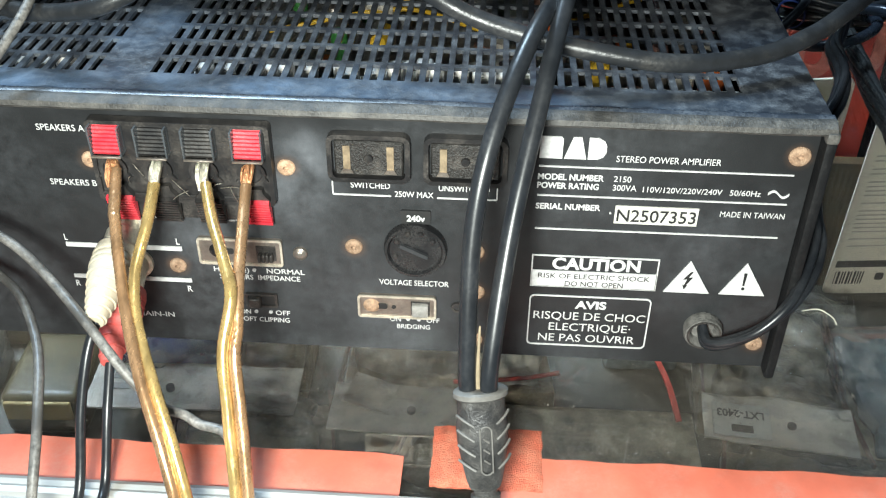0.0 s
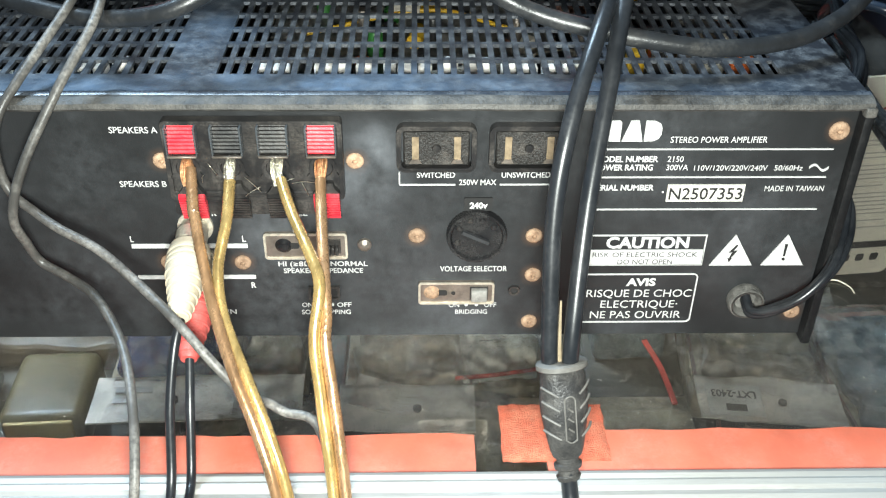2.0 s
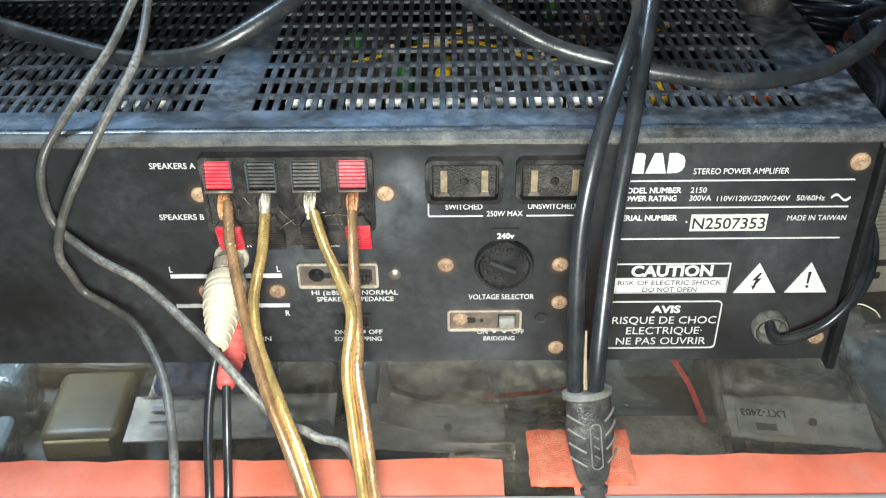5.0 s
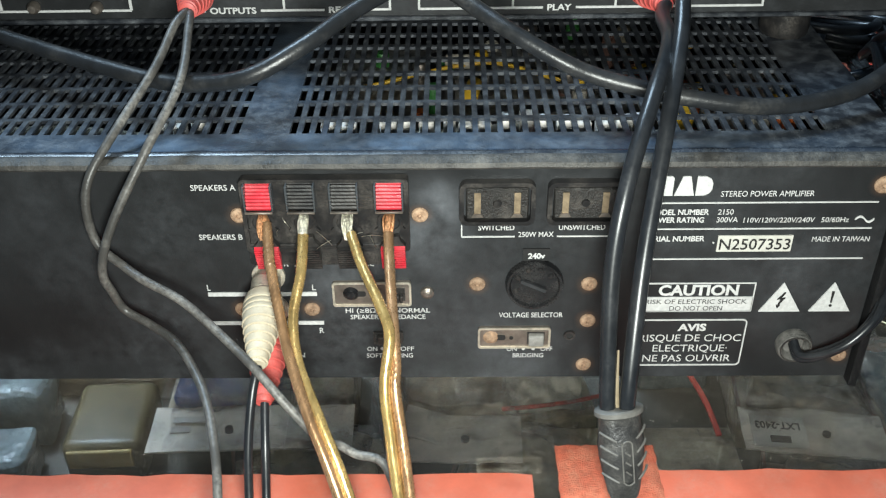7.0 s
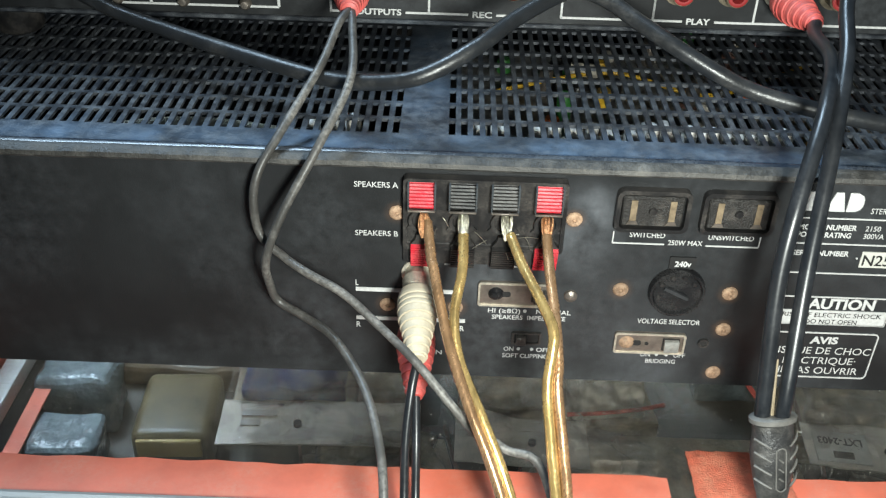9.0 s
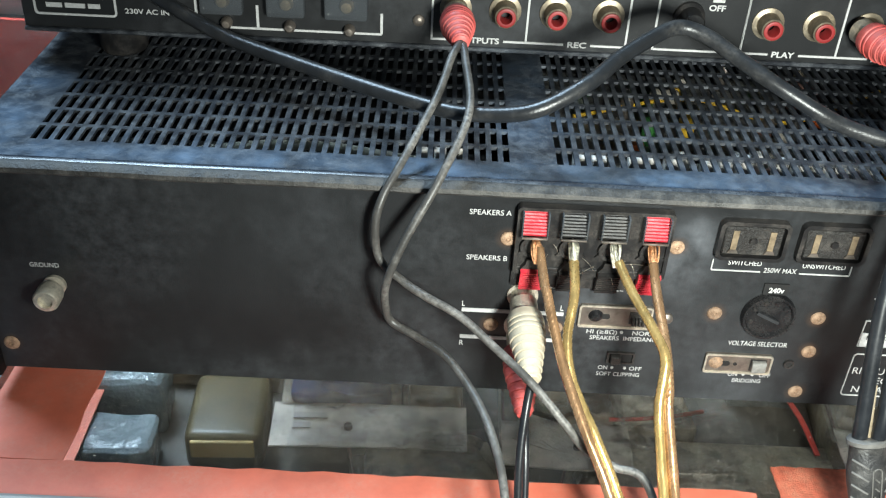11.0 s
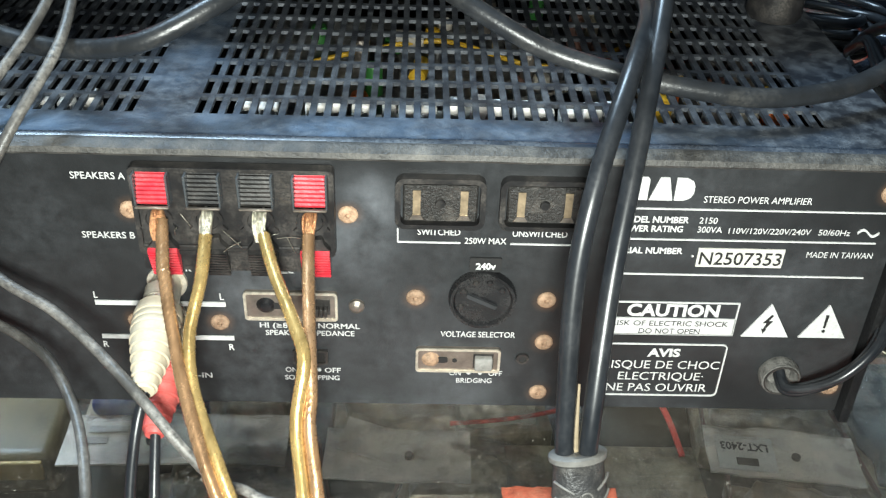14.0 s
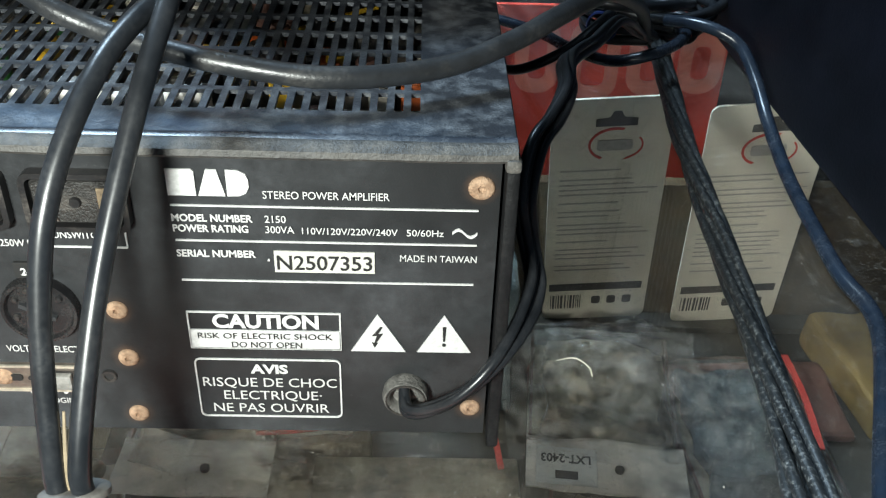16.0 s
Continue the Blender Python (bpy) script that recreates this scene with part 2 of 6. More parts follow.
M_SHELF = mat("brown_grey_shelf", (0.055, 0.048, 0.035), 0.6, vary=0.5, scale=14, bump=0.2, bump_scale=200, dust=(0.07, 0.062, 0.048), dust_amount=0.4, dust_scale=12)
M_GOODS = mat("dark_packed_goods", (0.30, 0.25, 0.175), 0.3, vary=0.75, scale=40, bump=0.8, bump_scale=70, deep=0.003)
M_BLUEBAG = mat("pale_blue_bag", (0.125, 0.15, 0.155), 0.2, vary=0.4, scale=45, bump=1.0, bump_scale=70, deep=0.003)
M_BLUE = mat("blue_plastic", (0.02, 0.035, 0.13), 0.4, vary=0.3, scale=60)
M_BANNER = mat("red_banner", (0.60, 0.055, 0.03), 0.5, vary=0.2, scale=20)
M_PALE = mat("pale_banner_print", (0.68, 0.20, 0.14), 0.5, vary=0.2, scale=30)
M_DARKBOX = mat("dark_navy_cabinet", (0.0045, 0.0055, 0.0095), 0.55, vary=0.4, scale=25, bump=0.2, bump_scale=600, dust=(0.06, 0.06, 0.07), dust_amount=0.03, dust_scale=20, spec=0.08)
M_WALL = mat("shop_wall_paint", (0.20, 0.22, 0.24), 0.8, vary=0.15, scale=4)
M_FLOOR = mat("shop_floor", (0.12, 0.11, 0.10), 0.6, vary=0.2, scale=6)
M_TUB = mat("amber_plastic_tub", (0.075, 0.058, 0.026), 0.4, vary=0.3, scale=50, bump=0.2, bump_scale=200)
M_OCHRE = mat("dull_ochre_carton", (0.26, 0.175, 0.055), 0.6, vary=0.3, scale=40)
M_BRICK = mat("dull_red_brown", (0.20, 0.10, 0.075), 0.6, vary=0.3, scale=40)
M_DULLRED = mat("dull_red_socket", (0.30, 0.025, 0.025), 0.5, vary=0.2)
M_OLDBRASS = mat("dark_brass_contact", (0.34, 0.26, 0.17), 0.5, 0.6, vary=0.4, scale=400)
M_YELLOW = mat("yellow_part", (0.75, 0.45, 0.03), 0.4, vary=0.15)
M_ORANGE = mat("orange_part", (0.70, 0.14, 0.03), 0.4, vary=0.15)
M_GREEN = mat("green_part", (0.05, 0.22, 0.05), 0.4, vary=0.2)
M_CERAMIC = mat("white_ceramic", (0.84, 0.80, 0.75), 0.5, vary=0.1, scale=200)
M_PCB = mat("brown_circuit_board", (0.06, 0.04, 0.018), 0.5, vary=0.4, scale=60)
M_INNER = mat("mottled_grey_slot_fill", (0.17, 0.165, 0.155), 0.5, vary=0.9, scale=110, bump=0.5, bump_scale=300)
M_SMOKE = mat("smoked_clear_cover", (0.10, 0.11, 0.12), 0.15, vary=0.15, scale=60, alpha=0.55)


def glass_material():
    m = bpy.data.materials.new("counter_glass")
    m.use_nodes = True
    b = m.node_tree.nodes["Principled BSDF"]
    b.inputs["Base Color"].default_value = (1.0, 0.985, 0.97, 1)
    b.inputs["Roughness"].default_value = 0.0
    b.inputs["IOR"].default_value = 1.5
    b.inputs["Transmission Weight"].default_value = 1.0
    # a film of dust and fine scratches on the pane
    nt = m.node_tree
    tc = nt.nodes.new("ShaderNodeTexCoord")
    film = nt.nodes.new("ShaderNodeBsdfDiffuse")
    film.inputs["Color"].default_value = (0.54, 0.49, 0.42, 1)
    fac = None
    for sc, lo, hi, amount in ((9, 0.40, 0.75, 0.06), (160, 0.58, 0.80, 0.10), (900, 0.62, 0.76, 0.34)):
        n = nt.nodes.new("ShaderNodeTexNoise")
        n.inputs["Scale"].default_value, n.inputs["Detail"].default_value = sc, 8
        r = nt.nodes.new("ShaderNodeMapRange")
        r.inputs["From Min"].default_value, r.inputs["From Max"].default_value, r.inputs["To Max"].default_value = lo, hi, amount
        nt.links.new(tc.outputs["Object"], n.inputs["Vector"])
        nt.links.new(n.outputs["Fac"], r.inputs["Value"])
        if fac is None:
            fac = r.outputs["Result"]
        else:
            a = nt.nodes.new("ShaderNodeMath")
            a.operation, a.use_clamp = "ADD", True
            nt.links.new(fac, a.inputs[0])
            nt.links.new(r.outputs["Result"], a.inputs[1])
            fac = a.outputs[0]
    blend = nt.nodes.new("ShaderNodeMixShader")
    nt.links.new(fac, blend.inputs[0])
    nt.links.new(b.outputs[0], blend.inputs[1])
    nt.links.new(film.outputs[0], blend.inputs[2])
    nt.links.new(blend.outputs[0], nt.nodes["Material Output"].inputs["Surface"])
    return m


M_GLASS = glass_material()


def film_material():
    """Thin crinkled clear plastic: mostly see-through, a little milky, with sharp glints on its folds."""
    m = bpy.data.materials.new("clear_plastic_film")
    m.use_nodes = True
    nt = m.node_tree
    tc = nt.nodes.new("ShaderNodeTexCoord")
    n = nt.nodes.new("ShaderNodeTexNoise")
    n.inputs["Scale"].default_value, n.inputs["Detail"].default_value = 95, 5
    nt.links.new(tc.outputs["Object"], n.inputs["Vector"])
    bump = nt.nodes.new("ShaderNodeBump")
    bump.inputs["Strength"].default_value, bump.inputs["Distance"].default_value = 1.0, 0.004
    nt.links.new(n.outputs["Fac"], bump.inputs["Height"])
    clear = nt.nodes.new("ShaderNodeBsdfTransparent")
    milky = nt.nodes.new("ShaderNodeBsdfDiffuse")
    milky.inputs["Color"].default_value = (0.62, 0.60, 0.55, 1)
    gloss = nt.nodes.new("ShaderNodeBsdfGlossy")
    gloss.inputs["Roughness"].default_value = 0.09
    fres = nt.nodes.new("ShaderNodeFresnel")
    fres.inputs["IOR"].default_value = 1.4
    for node in (milky, gloss, fres):
        nt.links.new(bump.outputs["Normal"], node.inputs["Normal"])
    haze = nt.nodes.new("ShaderNodeMapRange")
    haze.inputs["From Min"].default_value, haze.inputs["From Max"].default_value = 0.42, 0.72
    haze.inputs["To Min"].default_value, haze.inputs["To Max"].default_value = 0.02, 0.26
    nt.links.new(n.outputs["Fac"], haze.inputs["Value"])
    a = nt.nodes.new("ShaderNodeMixShader")
    b = nt.nodes.new("ShaderNodeMixShader")
    nt.links.new(haze.outputs["Result"], a.inputs[0])
    nt.links.new(clear.outputs[0], a.inputs[1])
    nt.links.new(milky.outputs[0], a.inputs[2])
    nt.links.new(fres.outputs[0], b.inputs[0])
    nt.links.new(a.outputs[0], b.inputs[1])
    nt.links.new(gloss.outputs[0], b.inputs[2])
    nt.links.new(b.outputs[0], nt.nodes["Material Output"].inputs["Surface"])
    return m


M_BAG = film_material()


# ---- building helpers ----
def bm_box(x0, x1, y0, y1, z0, z1, bevel=0.0, segs=2):
    bm = bmesh.new()
    bmesh.ops.create_cube(bm, size=1)
    bmesh.ops.scale(bm, vec=(x1 - x0, y1 - y0, z1 - z0), verts=bm.verts)
    bmesh.ops.translate(bm, vec=((x0 + x1) / 2, (y0 + y1) / 2, (z0 + z1) / 2), verts=bm.verts)
    if bevel:
        bmesh.ops.bevel(bm, geom=bm.edges[:], offset=bevel, segments=segs, affect="EDGES", profile=0.5)
    return bm


def bm_join(*bms):
    out = bmesh.new()
    for b in bms:
        me = bpy.data.meshes.new("tmp")
        b.to_mesh(me)
        out.from_mesh(me)
        bpy.data.meshes.remove(me)
        b.free()
    return out


def bm_lathe(profile, segs=24, m=None):
    """profile: (radius, height) pairs along local z, turned round z, then moved by m."""
    bm = bmesh.new()
    rings = []
    for r, z in profile:
        if r < 1e-6:
            rings.append([bm.verts.new((0, 0, z))])
        else:
            rings.append([bm.verts.new((r * math.cos(2 * math.pi * i / segs), r * math.sin(2 * math.pi * i / segs), z)) for i in range(segs)])
    for a, b in zip(rings, rings[1:]):
        for i in range(segs):
            j = (i + 1) % segs
            if len(a) == 1 and len(b) == 1:
                continue
            if len(a) == 1:
                bm.faces.new((a[0], b[i], b[j]))
            elif len(b) == 1:
                bm.faces.new((a[i], a[j], b[0]))
            else:
                bm.faces.new((a[i], a[j], b[j], b[i]))
    bmesh.ops.recalc_face_normals(bm, faces=bm.faces)
    if m is not None:
        bmesh.ops.transform(bm, matrix=m, verts=bm.verts)
    return bm


def spline(pts, per=10):
    """Catmull-Rom through the points."""
    p = [Vector(q) for q in pts]
    p = [p[0] * 2 - p[1]] + p + [p[-1] * 2 - p[-2]]
    out = []
    for i in range(1, len(p) - 2):
        a, b, c, d = p[i - 1], p[i], p[i + 1], p[i + 2]
        for k in range(per):
            t = k / per
            out.append(0.5 * (2 * b + (c - a) * t + (2 * a - 5 * b + 4 * c - d) * t * t + (3 * b - a - 3 * c + d) * t ** 3))
    out.append(p[-2])
    return out


def bm_tube(pts, r, segs=12, per=10, flat=1.0, wob=0.0, lobes=0, lay=0.011):
    """A round cable along a smooth path; r is a radius or a function of 0..1; lobes strands twist round it every lay metres."""
    path = spline(pts, per)
    bm = bmesh.new()
    rings = []
    side = None
    run = 0.0
    n = len(path)
    for i, q in enumerate(path):
        t = (path[min(i + 1, n - 1)] - path[max(i - 1, 0)]).normalized()
        if side is None:
            side = t.orthogonal().normalized() if abs(t.x) > 0.9 else (Vector((1, 0, 0)) - t * t.x).normalized()
        side = (side - t * side.dot(t)).normalized()
        up = t.cross(side)
        rr = r(i / (n - 1)) if callable(r) else r
        if wob:
            rr *= 1 + wob * noise.noise(q * 90)
        if i:
            run += (q - path[i - 1]).length
        ring = []
        for k in range(segs):
            a = 2 * math.pi * k / segs
            ra = rr * (1 - 0.075 * abs(math.sin(lobes / 2 * (a - 2 * math.pi * run / lay)))) if lobes else rr
            ring.append(bm.verts.new(q + side * math.cos(a) * ra * flat + up * math.sin(a) * ra))
        rings.append(ring)
    for a, b in zip(rings, rings[1:]):
        for k in range(segs):
            j = (k + 1) % segs
            bm.faces.new((a[k], a[j], b[j], b[k]))
    bm.faces.new(rings[0][::-1])
    bm.faces.new(rings[-1])
    bmesh.ops.recalc_face_normals(bm, faces=bm.faces)
    return bm


def bm_prism(outline, y0, y1):
    """An outline of (x, z) pairs drawn on the panel, from y0 to y1."""
    bm = bmesh.new()
    a = [bm.verts.new((x, y0, z)) for x, z in outline]
    b = [bm.verts.new((x, y1, z)) for x, z in outline]
    bm.faces.new(a)
    bm.faces.new(b[::-1])
    for i in range(len(a)):
        j = (i + 1) % len(a)
        bm.faces.new((a[j], a[i], b[i], b[j]))
    bmesh.ops.recalc_face_normals(bm, faces=bm.faces)
    return bm


def rounded(x0, x1, z0, z1, r, n=5):
    out = []
    for cx, cz, a0 in ((x1 - r, z1 - r, 0), (x0 + r, z1 - r, 90), (x0 + r, z0 + r, 180), (x1 - r, z0 + r, 270)):
        for i in range(n + 1):
            a = radians(a0 + 90 * i / n)
            out.append((cx + r * math.cos(a), cz + r * math.sin(a)))
    return out


def bm_frame(outer, inner, y0, y1):
    """A flat ring between two outlines with as many points."""
    bm = bmesh.new()
    n = len(outer)
    v = [[bm.verts.new((x, y, z)) for x, z in o] for y in (y0, y1) for o in (outer, inner)]
    for i in range(n):
        j = (i + 1) % n
        bm.faces.new((v[0][i], v[0][j], v[1][j], v[1][i]))
        bm.faces.new((v[2][i], v[2][j], v[3][j], v[3][i]))
        bm.faces.new((v[0][i], v[0][j], v[2][j], v[2][i]))
        bm.faces.new((v[1][i], v[1][j], v[3][j], v[3][i]))
    bmesh.ops.recalc_face_normals(bm, faces=bm.faces)
    return bm


def mesh_of(name, bm, material, smooth=True):
    me = bpy.data.meshes.new(name)
    bm.to_mesh(me)
    bm.free()
    me.materials.append(material)
    if smooth:
        me.shade_smooth()
        me.set_sharp_from_angle(angle=radians(38))
    return me


def part(name, bm, material, parent, label="", smooth=True):
    """One mesh, in world coordinates, under a thing or a part of it."""
    ob = new(name, mesh_of(name, bm, material, smooth))
    if parent is not None:
        ob.parent = parent
        ob.matrix_parent_inverse = parent.matrix_basis.inverted() if parent.parent is None else Matrix.Identity(4)
    return tagged(ob, label)


def piece(name, me, parent, m, label=""):
    """A repeated mesh under a thing, at the pose m."""
    ob = new(name, me)
    ob.matrix_basis = m
    if parent is not None:
        ob.parent = parent
        ob.matrix_parent_inverse = parent.matrix_basis.inverted() if parent.parent is None else Matrix.Identity(4)
    return tagged(ob, label)


def thing(name, at, label, category, group="", kind=""):
    ob = new(name)
    ob.empty_display_size = 0.01
    ob.location = at
    return tagged(ob, label, category, group, kind)


def solid(name, bm, material, label, category, group="", kind="", smooth=True):
    return tagged(new(name, mesh_of(name, bm, material, smooth)), label, category, group, kind)


CAP = 0.0


def glyphs(body, bold=0.0):
    cu = bpy.data.curves.new("glyphs", "FONT")
    cu.body, cu.size, cu.offset, cu.resolution_u, cu.extrude = body, 1.0, bold, 3, 0.0
    ob = bpy.data.objects.new("glyphs", cu)
    scene.collection.objects.link(ob)
    dg = bpy.context.evaluated_depsgraph_get()
    me = bpy.data.meshes.new_from_object(ob.evaluated_get(dg))
    bpy.data.objects.remove(ob)
    bpy.data.curves.remove(cu)
    co = np.empty(len(me.vertices) * 3)
    me.vertices.foreach_get("co", co)
    return me, co.reshape(-1, 3)


_, cap_co = glyphs("H")
CAP = float(cap_co[:, 1].max())


def lettering(body, x0, x1, zc, h, material, parent, y=-0.0005, bold=0.012, frame_m=None):
    """A printed line from x0 to x1 whose capitals are h high round the height zc, on the plane y facing -y."""
    me, co = glyphs(body, bold)
    lo, hi = co[:, 0].min(), co[:, 0].max()
    out = np.empty_like(co)
    out[:, 0] = x0 + (co[:, 0] - lo) / (hi - lo) * (x1 - x0)
    out[:, 1] = y
    out[:, 2] = zc - h / 2 + co[:, 1] / CAP * h
    me.vertices.foreach_set("co", out.ravel())
    if frame_m is not None:
        me.transform(frame_m)
    me.update()
    me.materials.append(material)
    ob = new("lettering", me)
    if parent is not None:
        ob.parent = parent
        ob.matrix_parent_inverse = parent.matrix_basis.inverted()
    return ob


# ---- the shop and the glass counter ----
solid("floor", bm_box(-3, 3, -3, 3, -1.05, -1.0), M_FLOOR, "plain dark shop floor", "floor", kind="structure", smooth=False)
solid("ceiling", bm_box(-3, 3, -3, 3, 2.2, 2.3), M_WALL, "plain grey shop ceiling", "ceiling", kind="structure", smooth=False)
for nm, b in (("wall_north", (-3, 3, 2.9, 3.0, -1, 2.2)), ("wall_south", (-3, 3, -3.0, -2.9, -1, 2.2)), ("wall_west", (-3.0, -2.9, -2.9, 2.9, -1, 2.2)), ("wall_east", (2.9, 3.0, -2.9, 2.9, -1, 2.2))):
    solid(nm, bm_box(*b), M_WALL, "plain grey shop wall", "wall", kind="structure", smooth=False)

counter = thing("display_counter", (0, 0.17, -1.0), "glass-topped shop display counter with red tape edging", "counter")
glass = part("glass_top", bm_box(-0.62, 0.62, -0.052, 0.43, -0.006, 0.0, 0.0008, 1), M_GLASS, counter, "scratched clear glass top", smooth=False)
glass.visible_shadow = False
part("shelf", bm_box(-0.60, 0.60, -0.04, 0.41, -0.250, -0.236), M_SHELF, counter, "brown grey shelf board under the glass")
part("front_panel", bm_box(-0.62, 0.62, -0.075, -0.062, -1.0, -0.012), M_WALL, counter, "grey counter front")
part("back_panel", bm_box(-0.62, 0.62, 0.43, 0.442, -1.0, -0.03), M_DARKBOX, counter, "dark back panel of the counter")
for sx in (-1, 1):
    part("side_panel", bm_box(sx * 0.63 - 0.01, sx * 0.63 + 0.01, -0.062, 0.43, -1.0, -0.006), M_WALL, counter, "grey side panel of the counter")
# ribbed aluminium channel along the near edge
prof = [(-0.0530, -0.012), (-0.0530, 0.0030), (-0.0545, 0.0036), (-0.0560, 0.0030), (-0.0572, 0.0036), (-0.0590, 0.0032), (-0.0602, 0.0024), (-0.0622, 0.0028), (-0.0640, 0.0020), (-0.0660, 0.0022), (-0.0690, 0.0010), (-0.0760, 0.0), (-0.0780, -0.004), (-0.0780, -0.030), (-0.0745, -0.030), (-0.0745, -0.012)]
bm = bmesh.new()
ra = [bm.verts.new((-0.64, y, z)) for y, z in prof]
rb = [bm.verts.new((0.64, y, z)) for y, z in prof]
for i in range(len(prof)):
    j = (i + 1) % len(prof)
    bm.faces.new((ra[i], ra[j], rb[j], rb[i]))
bm.faces.new(ra)
bm.faces.new(rb[::-1])
bmesh.ops.recalc_face_normals(bm, faces=bm.faces)
part("edge_channel", bm, M_ALU, counter, "ribbed aluminium edge channel", smooth=False)


def tape_strip(x0, x1, y0, y1, seed, z=0.0003, ragged=0.0006, along="x"):
    """A strip of tape with slightly uneven edges, lying on the glass."""
    rnd = random.Random(seed)
    bm = bmesh.new()
    n = max(6, int((x1 - x0 if along == "x" else y1 - y0) / 0.008))
    lo, hi = [], []
    for i in range(n + 1):
        f = i / n
        a, b = rnd.uniform(-ragged, ragged), rnd.uniform(-ragged, ragged)
        if along == "x":
            x = x0 + (x1 - x0) * f
            lo.append((x, y0 + a)), hi.append((x, y1 + b))
        else:
            y = y0 + (y1 - y0) * f
            lo.append((x1 + a, y)), hi.append((x0 + b, y))
    top = [[bm.verts.new((x, y, z + 0.0005)) for x, y in row] for row in (lo, hi)]
    bot = [[bm.verts.new((x, y, z)) for x, y in row] for row in (lo, hi)]
    for i in range(n):
        bm.faces.new((top[0][i], top[0][i + 1], top[1][i + 1], top[1][i]))
        for k in (0, 1):
            bm.faces.new((top[k][i], top[k][i + 1], bot[k][i + 1], bot[k][i]))
    for i in (0, n):
        bm.faces.new((top[0][i], top[1][i], bot[1][i], bot[0][i]))
    bmesh.ops.recalc_face_normals(bm, faces=bm.faces)
    return bm


part("red_tape", tape_strip(-0.60, -0.108, -0.0515, -0.0352, 1), M_TAPE, counter, "faded red tape strip", smooth=False)
part("red_tape", tape_strip(-0.086, 0.60, -0.0515, -0.0338, 2), M_TAPE, counter, "faded red tape strip", smooth=False)
part("red_tape", tape_strip(-0.388, -0.353, -0.035, 0.42, 3, along="y"), M_TAPE, counter, "faded red tape strip", smooth=False)

# a worn felt pad stuck on the glass beside the tape's gap
bm = bmesh.new()
nx, ny = 22, 16
grid = {}
for i in range(nx + 1):
    for j in range(ny + 1):
        x, y = -0.0995 + 0.0335 * i / nx, -0.0470 + 0.0245 * j / ny
        edge = min(i, nx - i, 3) / 3 * min(j, ny - j, 3) / 3
        jx, jy = 0.0006 * noise.noise((x * 300, y * 300, 1)), 0.0006 * noise.noise((x * 300, y * 300, 5))
        grid[i, j] = bm.verts.new((x + jx, y + jy, 0.0010 + 0.0011 * edge ** 0.5 + 0.0003 * noise.noise((x * 500, y * 500, 0))))
for i in range(nx):
    for j in range(ny):
        bm.faces.new((grid[i, j], grid[i + 1, j], grid[i + 1, j + 1], grid[i, j + 1]))
rim = [e for e in bm.edges if e.is_boundary]
ext = bmesh.ops.extrude_edge_only(bm, edges=rim)
for v in (g for g in ext["geom"] if isinstance(g, bmesh.types.BMVert)):
    v.co.z = 0.0004
bmesh.ops.recalc_face_normals(bm, faces=bm.faces)
solid("felt_pad", bm, M_FOAM, "worn orange-red felt pad stuck on the glass", "pad")

solid("blue_sheet", bm_box(-0.425, -0.391, -0.030, 0.030, 0.0003, 0.0012, 0.0004, 1), M_BLUESHEET, "pale blue plastic sheet lying on the glass", "sheet")

# ---- goods lying under the glass ----


